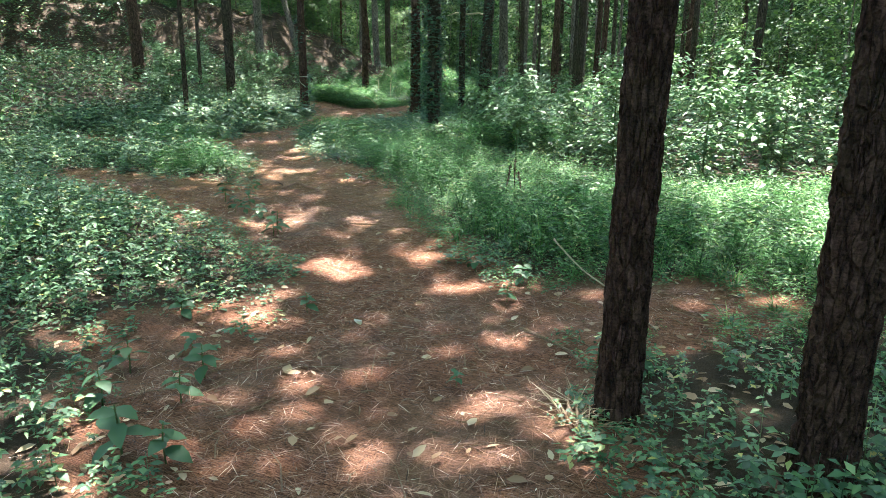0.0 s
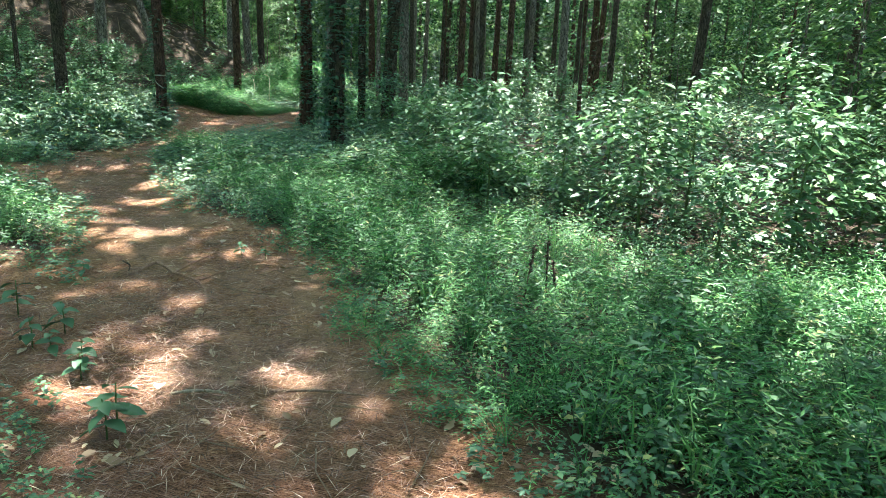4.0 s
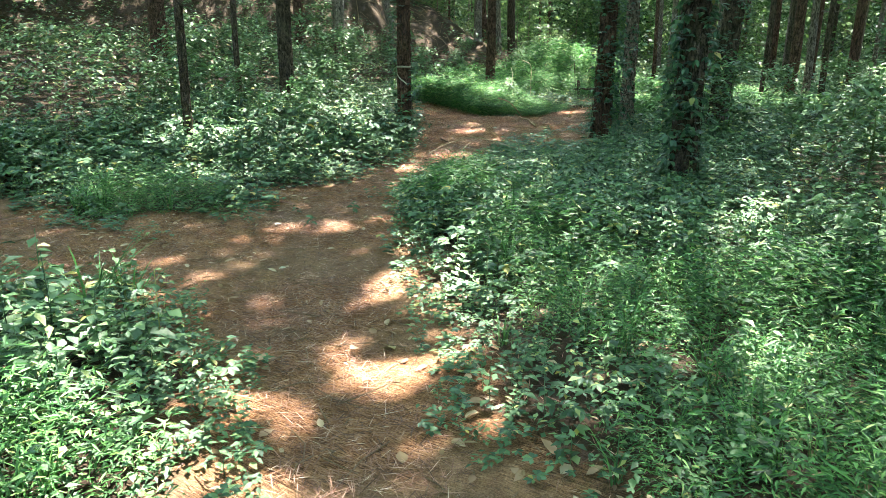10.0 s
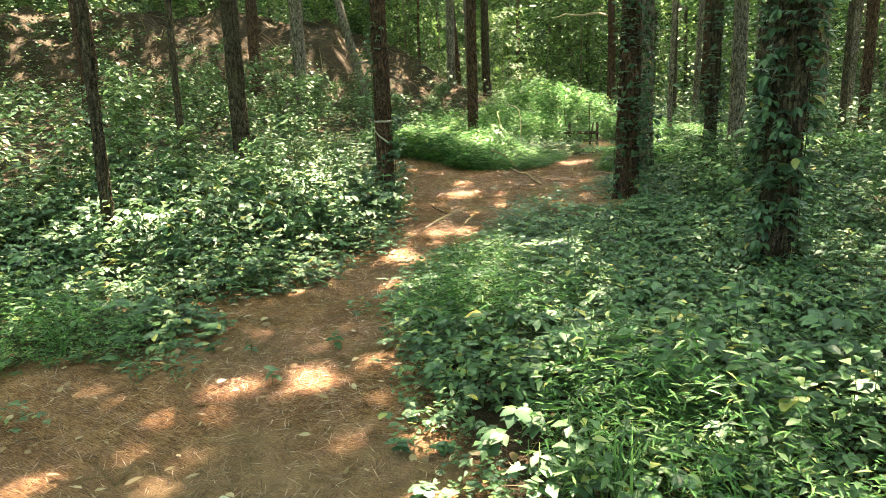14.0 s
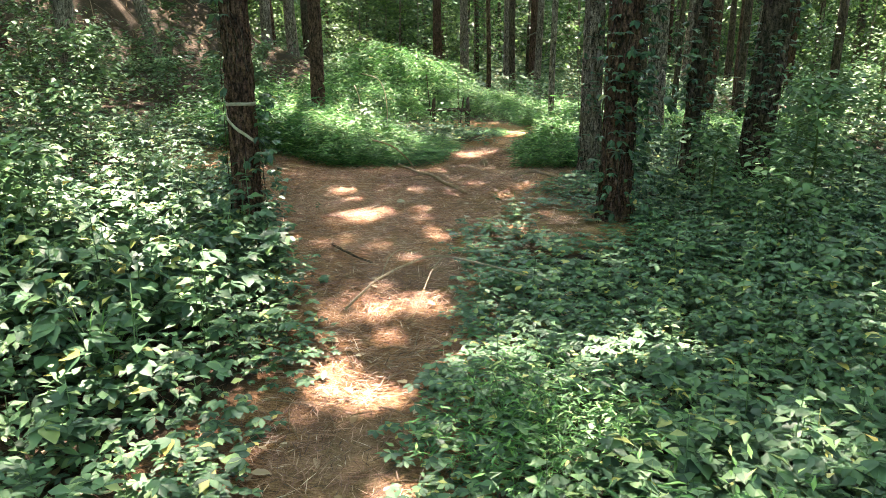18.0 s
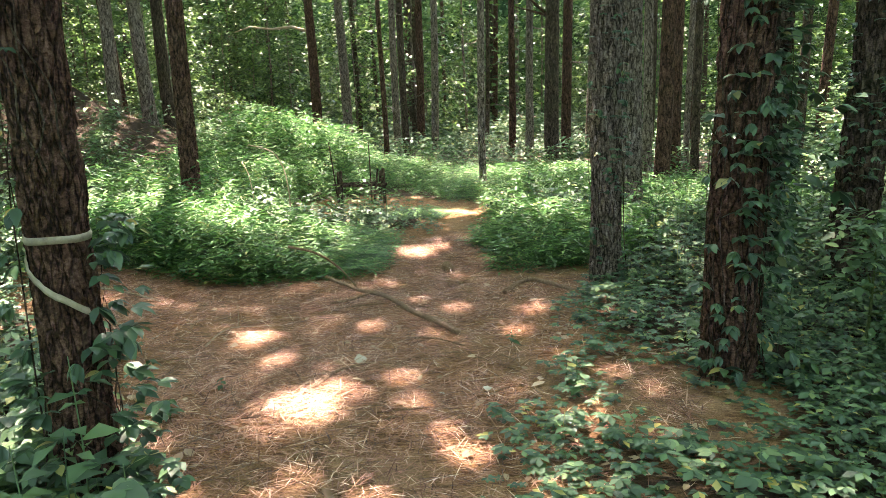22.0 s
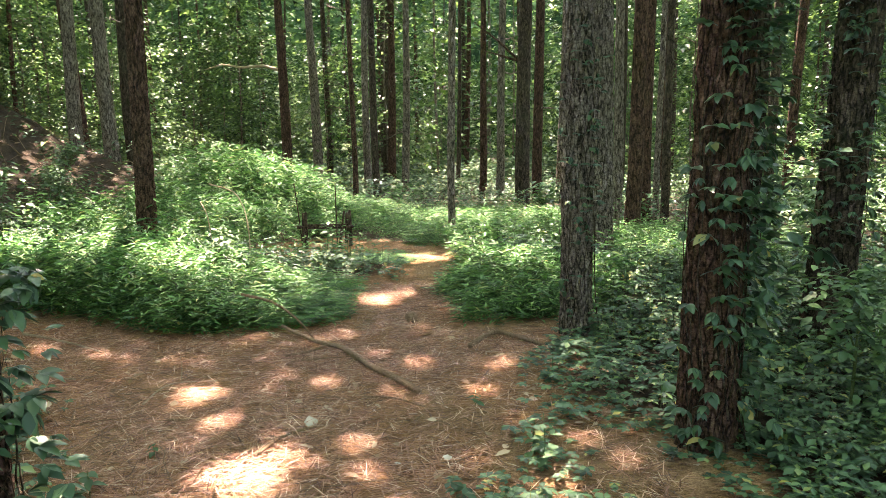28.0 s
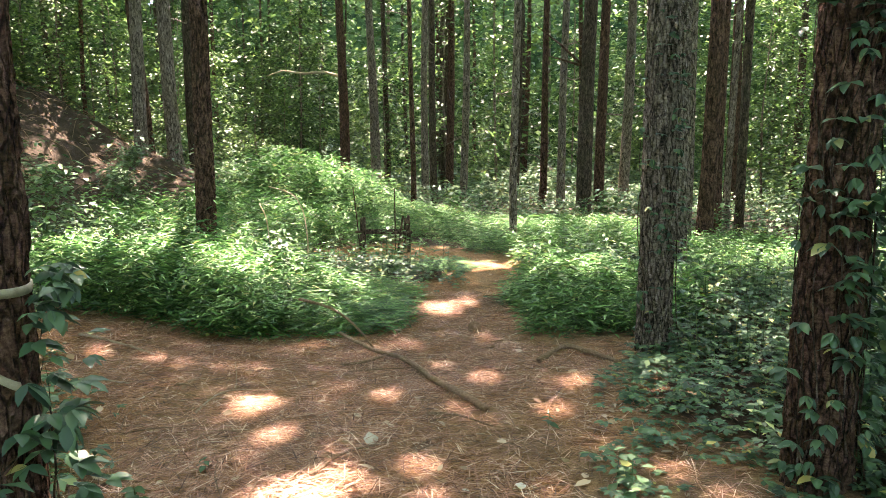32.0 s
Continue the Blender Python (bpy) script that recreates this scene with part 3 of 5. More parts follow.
def pine(x, y, dia, lean=(0, 0), bark=None, fine=False, seed=0, label="", snags=0, bend=0.0, height=15.0, group="trees of the wood", crown=True, long=1.3):
    tree = new("pine_tree")
    tree.location = (x, y, float(land(x, y)) - .03)
    tagged(tree, label or "tall slim pine with scaly dark bark standing in undergrowth", "tree", group)
    part("trunk", trunk_mesh(dia / 2, height, lean, seed, fine, bend), bark or BARK_DARK, tree)
    if crown:
        top = part("crown", crown_mesh(x + lean[0] * height * .8, y + lean[1] * height * .8, height, seed), NEEDLE, tree)
        top.location = (lean[0] * height * .8, lean[1] * height * .8, 0)
    if snags:
        for k in range(snags):
            part("dead_branch", snag_mesh(dia / 2, seed * 10 + k, long=long), BARK_GREY, tree, "bare broken dead branch")
    return tree


# The trees beside the trail and the clearing.
pine(10.70, -16.78, .195, (.012, .012), BARK_BROWN, True, 11, "straight pine with dark furrowed bark beside the trail")
pine(11.51, -17.07, .215, (.01, .0), BARK_BROWN, True, 12, "dark pine with flaking bark at the trail's edge")
TAPED = pine(-1.07, -4.02, .212, (.004, .0), BARK_RED, True, 13, "reddish pine with cloth strips tied round its ivied trunk")
RIGHT = pine(1.65, -2.77, .258, (.012, .0), BARK_RED, True, 14, "stout pine overgrown with ivy at the edge of the clearing")
GREY = pine(1.32, -.84, .23, (-.008, .0), BARK_GREY, True, 15, "grey-barked pine with deep furrows beside the clearing")
pine(2.06, 2.2, .28, (-.012, .0), BARK_GREY, True, 16, "grey-barked pine standing behind another in green undergrowth")
LEAN = pine(2.93, -1.27, .31, (.05, .01), BARK_DARK, True, 17, "leaning dark pine hung with creeper")
SLIM = pine(2.33, -1.36, .17, (.008, .0), BARK_DARK, True, 18, "slim dark pine overgrown with ivy")
IVIED = pine(3.68, -5.55, .26, (.02, .0), BARK_DARK, True, 19, "pine trunk wrapped thickly in dark ivy")
pine(-1.90, -7.37, .12, (.01, .01), BARK_DARK, True, 20, "thin dark young pine among leafy undergrowth", height=10)
pine(-3.36, 2.4, .235, (.006, .0), BARK_RED, True, 21, "reddish-brown pine standing in bright stilt grass", snags=3)
pine(-4.0, -3.65, .27, (.0, .0), BARK_DARK, True, 22, "dark pine with young leaves in front of it")

pine(-7.6, 4.3, .26, (-.30, .0), BARK_GREY, False, 23, "slanting grey trunk at the foot of the bank", height=12)

FAR_WEST = [(-7.8, 9.4, 0.28, -0.06), (-6.73, 8.5, 0.31, -0.03), (-6.8, 9.6, 0.28, -0.02), (-5.4, 17.8, 0.36, -0.03), (-4.4, 17.8, 0.34, -0.03), (-4.45, 20, 0.24, -0.01), (-2.06, 10.5, 0.13, -0.01), (-2.5, 15.9, 0.25, 0), (-2.02, 14.3, 0.23, -0.02),
            (-2.05, 19, 0.3, 0), (-1.14, 13.4, 0.21, 0.01), (0.23, 16.1, 0.14, 0.02), (0.94, 13.2, 0.2, 0.01), (1.4, 13, 0.23, 0.015), (1.85, 11.1, 0.38, 0.01), (2.31, 12.1, 0.27, 0), (3.2, 14.4, 0.3, 0.01), (4.5, 12.8, 0.22, 0)]
FAR_EAST = [(-8.54, -3.04, 0.4, 0), (-7.1, 1.2, 0.34, 0), (-4.4, -4.4, 0.11, 0.02), (-9.5, 2.2, 0.31, 0), (-7.2, 8, 0.26, 0), (2.43, 4.4, 0.1, 0), (2.96, 4.6, 0.23, 0.01), (3.06, 6.2, 0.18, 0), (3.55, 5, 0.14, 0.01),
            (3.87, 7.5, 0.25, 0), (4.25, 8.1, 0.13, 0), (4.95, 4.6, 0.15, -0.01), (5.92, 14.1, 0.33, 0), (6.2, 3.6, 0.26, 0), (-10.7, 10.4, 0.17, 0), (-8.6, 8.4, 0.09, 0.03), (0.3, 4.6, 0.12, 0)]
FAR = FAR_WEST + FAR_EAST
for n, (x, y, d, ln) in enumerate(FAR):
    b = (BARK_RED, BARK_GREY, BARK_DARK)[(n * 7 + 3) % 3]
    tree = pine(x, y, d, (ln, .0), b, False, 40 + n, snags=(3 if 4 < n < 17 else 0), bend=.03)
    if n == 3:
        bough = tube([(-.1, .2, 4.05), (-.8, .3, 4.25), (-1.5, .3, 4.2), (-2.2, .3, 4.3), (-2.8, .4, 4.15)], [.055, .05, .04, .03, .015], 7)
        part("dead_branch", bough, PALE_TWIG, tree, "long pale barkless dead bough")
    if n == 14:
        for end, mid in (((-1.15, -.2, 4.35), (-.6, -.1, 3.95)), ((-.9, -.3, 3.7), (-.5, -.15, 3.6))):
            part("dead_branch", tube([(-.1, 0, 3.5), mid, end], [.035, .026, .01], 6), BARK_RED, tree, "bare reddish dead branch")

rng = np.random.default_rng(77)
stems = [(x, y) for x, y, *_ in FAR] + [(10.7, -16.8), (11.6, -17), (-1.2, -4.1), (1.7, -3), (1.3, -.9), (2.2, 2.2), (3, -1.3), (2.3, -1.4), (3.6, -5.6), (-1.8, -7.4), (-3.3, 2), (-3.6, -4.3)]
made = 0
while made < 150:
    x, y = rng.uniform(-24, 30), rng.uniform(-30, 44)
    keep = (y > 17 + rng.uniform(0, 4)) or (x > 5.5 + max(0, -y * .55)) or (y < -23) or (x < -12)
    if not keep or bare(x, y) < 1.2 or min(math.hypot(x - a, y - b) for a, b in stems) < 1.5:
        continue
    if x > 5 and y < -6 and x < 17 and math.hypot(x - 9, y + 15) < 5.5:
        continue
    stems.append((x, y))
    pine(x, y, rng.uniform(.07, .32), (rng.uniform(-.02, .02), rng.uniform(-.02, .02)), (BARK_RED, BARK_GREY, BARK_DARK, BARK_DARK)[made % 4], False, 100 + made, bend=.04,
         snags=2 if made % 3 == 0 else 0)
    made += 1


# ---- understorey: leafy young trees and shrubs ----
def sapling_mesh(height, spread, count, seed, leaf=.11, low=.12):
    """Leaves in sprays along many side twigs."""
    rng = np.random.default_rng(seed)
    twigs = max(8, count // 26)
    z = rng.uniform(low, 1, twigs) * height
    th = rng.uniform(0, 6.28, twigs)
    ln = spread * (1.15 - .75 * np.abs(z / height - .45)) * rng.uniform(.45, 1, twigs)
    per = count // twigs
    t = rng.uniform(.2, 1, (twigs, per))
    px = ln[:, None] * t * np.cos(th)[:, None]
    py = ln[:, None] * t * np.sin(th)[:, None]
    pz = z[:, None] + ln[:, None] * t * .35 - ln[:, None] * .25 * t * t
    base = np.stack([px, py, pz], -1).reshape(-1, 3) + rng.normal(0, min(.1, leaf * .8), (twigs * per, 3))
    n = len(base)
    head = np.repeat(th, per) - 1.57 + rng.choice([-1, 1], n) * rng.uniform(.3, 1.3, n)
    size = leaf * rng.uniform(.6, 1.25, n)
    fol = leaves(BROAD if leaf < .1 else BLADE, base, head, rng.uniform(-.7, .25, n), size, size * (.85 if leaf < .1 else .62), rng.uniform(-.5, .5, n))
    wood = [tube([(0, 0, -.15), (.02 * height, 0, height * .4), (0, .02 * height, height * .95)], [.014 * height ** .6, .010 * height ** .6, .003], 6)]
    for k in range(min(twigs, 26 if leaf < .1 else 9)):
        d = np.array([np.cos(th[k]), np.sin(th[k])])
        wood.append(tube([(0, 0, z[k] * .96), (*(d * ln[k] * .5), z[k] + ln[k] * .12), (*(d * ln[k]), z[k] + ln[k] * .1)], [.006 * height ** .4, .004, .002], 4))
    return fol, joined(wood)


UNDER = [sapling_mesh(h, s, c, 300 + k, l, lo) for k, (h, s, c, l, lo) in enumerate([(6.0, 2.0, 3400, .145, .03), (4.5, 1.7, 2500, .13, .03), (7.5, 2.3, 3900, .15, .04), (3.0, 1.4, 1500, .12, .03)])]
SHRUBS = [sapling_mesh(h, s, c, 320 + k, l, .2) for k, (h, s, c, l) in enumerate([(1.25, .62, 620, .095), (.95, .5, 460, .085), (.7, .42, 340, .08), (1.6, .7, 700, .09)])]


def leafy(name, kind, index, x, y, turn, size, label, category, group):
    plant = new(name)
    plant.matrix_basis = Matrix.LocRotScale((x, y, float(land(x, y))), Euler((0, 0, turn)), (size,) * 3)
    tagged(plant, label, category, group)
    source = UNDER if kind == "under" else SHRUBS
    shared("stem", (kind, index, "s"), lambda: source[index][1], STEM if kind != "under" else BARK_GREY, plant)
    shared("foliage", (kind, index, "f"), lambda: source[index][0], WOODS if kind == "under" else SHRUB, plant)


rng = np.random.default_rng(5)
for k, (x, y, i) in enumerate([(-8.0, 4.4, 3), (-9.6, 7.6, 1), (-10.6, 4.2, 3), (-12.2, 5.6, 1), (-12.4, 1.4, 3), (-7.2, 10.6, 1), (-9.0, 10.2, 0), (-11.6, 8.6, 0), (-6.4, 12.2, 3), (-8.2, 13.4, 0), (-13.6, 3.6, 0), (-8.8, 9.0, 3), (-9.9, 6.4, 3), (-11.2, 6.6, 1), (-10.2, 8.8, 0), (-8.4, 7.0, 3), (-9.0, 5.4, 3), (-9.7, 7.3, 3), (-8.8, 8.0, 1), (-10.4, 6.7, 3)]):
    if on_bank(x, y):
        continue
    leafy("young_tree", "under", i, x, y, k * 1.3, .55 + .1 * (k % 4), "leafy young broadleaf tree on the earth bank", "tree", "understorey trees")
made = 0
while made < 150:
    x, y = rng.uniform(-28, 20), rng.uniform(-20, 44)
    keep = y > 20 or (y > 17 and abs(x) > 3) or (x > 6.5 and y > 6) or (x > 8.5 + max(0, -y * .5)) or x < -13 or (x < -10 and y > 7) or y < -25
    if not keep or math.hypot(x - 9, y + 15) < 6.5 or bare(x, y) < 3:
        continue
    leafy("young_tree", "under", int(rng.integers(0, 4)), x, y, rng.uniform(0, 6.28), rng.uniform(.8, 1.3), "leafy young broadleaf tree in the understorey", "tree", "understorey trees")
    made += 1

SHRUBS_START = [(12.6, -10.6, 3), (13.4, -11.8, 0), (11.6, -9.9, 3), (10.8, -10.2, 0), (12.0, -11.0, 0), (12.4, -11, 3), (10.2, -10.9, 0), (9.6, -11.3, 1), (13.6, -11.9, 3),
                (9, -10.4, 0), (8.2, -9.8, 0), (7.5, -10.1, 1), (7.2, -9.2, 0), (8.6, -9, 3), (6.4, -8.7, 1), (9.4, -9.6, 3), (11, -10.4, 3), (10.4, -9.4, 3),
                (6.9, -8.1, 0), (5.6, -8, 2), (13, -10, 3), (-2.4, -5, 2), (-2.9, -5.6, 1), (-3.2, -3.4, 1), (-2.6, -3.2, 2)]
SHRUBS_MIDDLE = [(-4.6, -5.3, 0), (-3.8, -6.4, 1), (-3.5, 0.6, 2), (-4.4, 1, 1), (4.4, -3.8, 1), (5.3, -5, 0), (4.9, -2.4, 1), (2.6, -1.2, 2), (3.6, 0.2, 1),
                 (6.2, -6.5, 1), (-4.9, -2.8, 0), (-5.4, -0.6, 0), (-5, 3.4, 1), (-5.8, 5, 0), (-6.6, 3.2, 3), (-7.4, 1.9, 0), (-8.6, 2.6, 3), (-6.2, 0.6, 0),
                 (-7.8, -0.8, 3), (-6.6, -2.4, 0), (-8.4, 5.6, 1), (-7, 6.4, 1), (4.3, 1.6, 1), (14.4, -12.8, 3), (14.8, -14.5, 3)]
SHRUBS_BANK = [(13.9, -15.2, 0), (2.45, -2.55, 1), (3.3, -2.1, 0), (2.9, -3.3, 2), (-5.5, 6.8, 1), (-6.1, 7.5, 0), (-5.2, 7.8, 2), (-6.5, 6, 0), (-4.6, 6.2, 2),
               (-7.2, 4.6, 0), (-6.6, -1, 3), (-7.3, 0.6, 3), (-8.2, 1.6, 3), (-8.6, -0.6, 3), (-9.4, 0.8, 3), (-7, 2.6, 0), (-8, 3.6, 3), (-9.2, 3, 3),
               (-5.8, 1.8, 1), (-5.2, -4.2, 0), (-6.2, -4, 3), (-10.2, 1.8, 3), (-9.8, -1.6, 3), (-7.6, -3, 3)]
SHRUBS_EAST = [(5.2, 3.0, 3), (5.9, 5.2, 3), (6.7, 4.3, 0), (4.8, 5.0, 3), (7.4, 6.6, 3), (5.6, 7.4, 3), (6.4, 2.4, 0), (-1.95, .72, 2), (-1.9, -5.25, 1), (-2.3, -5.0, 2)]
SHRUB_SPOTS = SHRUBS_START + SHRUBS_MIDDLE + SHRUBS_BANK + SHRUBS_EAST
for n, (x, y, k) in enumerate(SHRUB_SPOTS):
    if on_bank(x, y) and n % 4:
        continue
    leafy("shrub", "shrub", k, x, y, n * 1.7, .9 + .12 * math.sin(n * 2.3), "leafy green shrub with pointed leaves in the undergrowth", "shrub", "shrubs beside the trail")

# ---- undergrowth ----
rng = np.random.default_rng(9)


def creeper_plant(seed, shape=None):
    """A low sprig: four flat whorls of five pointed leaflets on thin stalks."""
    r = np.random.default_rng(seed)
    b, h, d, ln = [], [], [], []
    for k in range(4):
        c = np.array([r.uniform(-.15, .15), r.uniform(-.15, .15), .05 + .05 * k + r.uniform(0, .03)])
        turn = r.uniform(0, 6.28)
        size = r.uniform(.05, .085)
        for j in range(5):
            b.append(c)
            h.append(turn + (j - 2) * .85 + r.uniform(-.12, .12))
            d.append(r.uniform(-.38, .06))
            ln.append(size * (1.1 - .16 * abs(j - 2)))
    ln = np.array(ln)
    return leaves(shape or FOLD, np.array(b), np.array(h), np.array(d), ln, ln * (1.15 if shape else .72), r.uniform(-.3, .3, len(ln)))


def herb_plant(seed, tall=.38, n=12, leaf=.075):
    r = np.random.default_rng(seed)
    k = np.arange(n)
    z = tall * (.25 + .75 * k / n)
    base = np.stack([.03 * np.sin(k * 2.1), .03 * np.cos(k * 1.3), z], -1)
    ln = leaf * r.uniform(.7, 1.25, n) * (1.25 - .5 * k / n)
    fol = leaves(FOLD, base, k * 2.4 + r.uniform(-.3, .3, n), r.uniform(-.4, .2, n), ln * 1.25, ln * .95, r.uniform(-.35, .35, n))
    stem = tri(tube([(0, 0, -.03), (.01, .01, tall * .5), (0, .01, tall)], [.003, .0025, .0015], 3))
    return joined([fol, stem])


def stilt_plant(seed, tall=.45, stems=4, per=9, blade=.105):
    """Stilt grass: thin leaning stems with short narrow blades held out level."""
    r = np.random.default_rng(seed)
    made = []
    for _ in range(stems):
        th, out = r.uniform(0, 6.28), r.uniform(.04, .22)
        x0, y0 = r.uniform(-.10, .10, 2)
        t = np.linspace(.2, 1, per)
        base = np.stack([x0 + np.cos(th) * out * t ** 1.6, y0 + np.sin(th) * out * t ** 1.6, tall * t * r.uniform(.75, 1.15)], -1)
        ln = r.uniform(.55, 1, per) * blade
        made.append(leaves(BLADE, base, th + np.arange(per) * 2.6 + r.uniform(-.5, .5, per), r.uniform(-.5, .45, per), ln, ln * .21, r.uniform(-.5, .5, per)))
    return joined(made)


def tuft_plant(seed, n=14, tall=.38):
    """A tuft of long arching grass blades, three joints each."""
    r = np.random.default_rng(seed)
    vs, fs = [], []
    for k in range(n):
        th, out, h = r.uniform(0, 6.28), r.uniform(.08, .3), tall * r.uniform(.6, 1.1)
        w = r.uniform(.003, .006)
        t = np.array([0, .4, .75, 1.0])
        px, pz = out * t ** 1.7, h * (t * 1.25 - .35 * t * t)
        c, s = np.cos(th), np.sin(th)
        ww = w * np.array([1, .9, .6, 0.05])
        left = np.stack([px * c - ww * s, px * s + ww * c, pz], -1)
        right = np.stack([px * c + ww * s, px * s - ww * c, pz], -1)
        v = np.concatenate([left, right]) + [r.uniform(-.04, .04), r.uniform(-.04, .04), 0]
        f = [(i, i + 1, 5 + i) for i in range(3)] + [(i, 5 + i, 4 + i) for i in range(3)]
        fs.append(np.array(f) + 8 * k)
        vs.append(v)
    return np.concatenate(vs), np.concatenate(fs)


def wave(x, y, a, b, c):
    return .5 + .5 * np.sin(a * x + b * y + c) * np.sin(-b * .8 * x + a * 1.1 * y + 2 * c)


def disc(x, y, cx, cy, rx, ry):
    return np.hypot((x - cx) / rx, (y - cy) / ry)


def grassy(x, y):
    """How much of the cover is stilt grass, 0 to 1."""
    g = np.zeros(np.shape(x))
    for cx, cy, rx, ry in ((-2.2, .3, 2.0, 1.1), (-.9, .2, .8, .9), (1.0, .6, .85, 1.2), (-2.6, 6.8, 2.4, 3.4), (.6, 5.8, 2.0, 3.0), (-.4, 3.0, 1.3, .9), (8.9, -12.9, 1.8, 1.5), (7.6, -11.6, 1.6, 1.3), (3.6, -12.3, .8, .55),
                           (10.6, -14.4, 1.3, 1.2), (5.6, -10.8, .7, .4), (2.2, -7.5, .6, .6), (1.5, -6.4, .4, .5), (-.1, -9.2, .9, .5), (3.2, 3.0, 1.6, 1.6), (-3.6, 3.6, 1.5, 1.5), (11.8, -14.9, 1.2, 1.2), (11.2, -12.1, 1.7, 1.3), (5.1, -9.4, 1.2, .8), (6.4, -10.5, 1.0, .8), (3.6, -8.7, .6, .5), (7.0, -8.6, 1.2, .9)):
        g = np.maximum(g, 1 - smooth(.7, 1.15, disc(x, y, cx, cy, rx, ry) + .12 * np.sin(4 * x) * np.sin(5 * y)))
    return g


def growth(x, y):
    """Height of the cover, as a factor."""
    h = .62 + .50 * wave(x, y, .9, .6, .4) + .25 * wave(x, y, 2.3, 1.7, 1.1)
    h = h * np.where(y < -9, .40 + .60 * smooth(0, .8, bare(x, y)), .55 + .45 * smooth(0, .5, bare(x, y)))
    right_low = (1 - smooth(.8, 1.2, disc(x, y, 2.4, -5.2, 2.6, 2.8)))
    h = h * (1 - .25 * right_low)
    left_tall = 1 - smooth(.8, 1.2, disc(x, y, -2.2, -5.6, 1.9, 2.6))
    h = h * (1 + .3 * left_tall)
    low = 1 - .72 * (1 - smooth(.7, 1.3, disc(x, y, -1.15, 2.9, 1.2, 1.9)))
    h = h * (1 - .35 * (1 - smooth(.8, 1.2, disc(x, y, 1.1, -2.6, .9, 1.9))))
    hedge = .70 + .30 * wave(x, y, 1.3, .9, .3) + .10 * smooth(1, 4, y) + .45 * (1 - smooth(.5, 1.2, disc(x, y, -3.4, 7.6, 2.2, 1.8)))
    slope = np.where(x < 0, .42 + .58 * smooth(.75, 1.9, -x), .36 + .36 * smooth(.1, .65, x))
    hedge = hedge * np.where(y < 1.8, slope, np.where(x < -2.3, 1, .58))
    return np.where((y > -1.2) & (grassy(x, y) > .2), low * hedge * (.6 + .4 * smooth(0, .35, bare(x, y))), h)


def sparse(x, y):
    """Thinner cover: under the pines by the start and along the clearing's right edge."""
    a = 1 - smooth(.7, 1.2, disc(x, y, 11.7, -15.9, 1.6, 1.3))
    b = 1 - smooth(.7, 1.2, disc(x, y, 1.2, -2.6, .9, 1.7))
    c = 1 - smooth(.7, 1.2, disc(x, y, 2.6, -8.6, 1.0, .8))
    d = 1 - smooth(.7, 1.2, disc(x, y, 8.3, -17.6, 1.3, 1.2))
    g = 1 - smooth(.6, 1.2, disc(x, y, -.5, -6.7, .8, 1.0))
    e = 1 - smooth(.7, 1.2, disc(x, y, -1.4, 4.0, 1.15, 1.45))
    return 1 - .5 * a - .5 * b - .3 * c - .35 * d - .8 * e - .45 * g


def place(count, box, weight):
    x, y = rng.uniform(box[0], box[1], count), rng.uniform(box[2], box[3], count)
    keep = rng.uniform(0, 1, count) < weight(x, y) * sparse(x, y)
    return x[keep], y[keep]


def sown(name, protos, count, box, weight, material, label, size=(.6, 1.25), tall=1.0):
    made = []
    for proto in protos:
        x, y = place(count // len(protos), box, weight)
        s = rng.uniform(*size, len(x)) * np.where((y < -9.5) & (x > 3.8), .8, 1)
        made.append(scatter(proto, x, y, land(x, y) - .02, rng.uniform(0, 6.28, len(x)), s * np.clip(growth(x, y), .75, 1.2), s * tall * growth(x, y)))
    ob = mesh_object(name, *joined(made), material)
    tagged(ob, label, "undergrowth", kind="stuff")
    return ob


def off(x, y, soft=.25):
    return smooth(-.02, soft, bare(x, y))


NEAR = (-5.5, 13.5, -21, 4)
near_walk = lambda x, y: 1 - smooth(2.6, 5.5, segment_gap(x, y, TRAIL + EXIT))
patch = lambda x, y: .35 + .65 * wave(x, y, 1.6, 1.1, .2)
creepers, herbs = [creeper_plant(s) for s in range(4)], [herb_plant(s + 20, .24 + .07 * s, 9 + s, .048 + .007 * s) for s in range(4)]
stilts, finer = [stilt_plant(s + 40, .45, 3, 9, .135) for s in range(5)], [stilt_plant(s + 140, .42, 5, 10, .072) for s in range(4)]
tufts = [tuft_plant(s + 60) for s in range(3)]
sown("creeper", creepers, 46000, NEAR, lambda x, y: off(x, y) * near_walk(x, y) * (1 - .85 * grassy(x, y)) * (.45 + .55 * patch(x, y)) * np.where(y < -7.5, .36, .85), CREEPER,
     "low five-leaved creeper covering the forest floor")
sown("creeper_edge", creepers, 5200, (.2, 4.2, -8.4, -.6), lambda x, y: off(x, y, .18) * (1 - .6 * grassy(x, y)), CREEPER, "low creeper thickly covering the ground under ivied pines")
sown("broad_creeper", [creeper_plant(s + 10, CREASED) for s in range(4)], 6000, (-5, 4.6, -9.8, -3.6), lambda x, y: off(x, y, .3) * near_walk(x, y) * (1 - .7 * grassy(x, y)) * np.where(x < 1.0, .5, .3), CREEPER,
     "broad-leaved creeper spreading over the undergrowth", (.95, 1.4))
sown("herbs", herbs, 24000, NEAR, lambda x, y: off(x, y, .6) * near_walk(x, y) * (1 - .8 * grassy(x, y)) * (1 - patch(x, y) * .5), HERB,
     "leafy green herbs growing beside the trail")
sown("trail_grass", finer, 30000, (-1, 13.5, -17, -5), lambda x, y: off(x, y) * grassy(x, y) * .75, GRASS, "fine green stilt grass beside the trail", tall=.9)
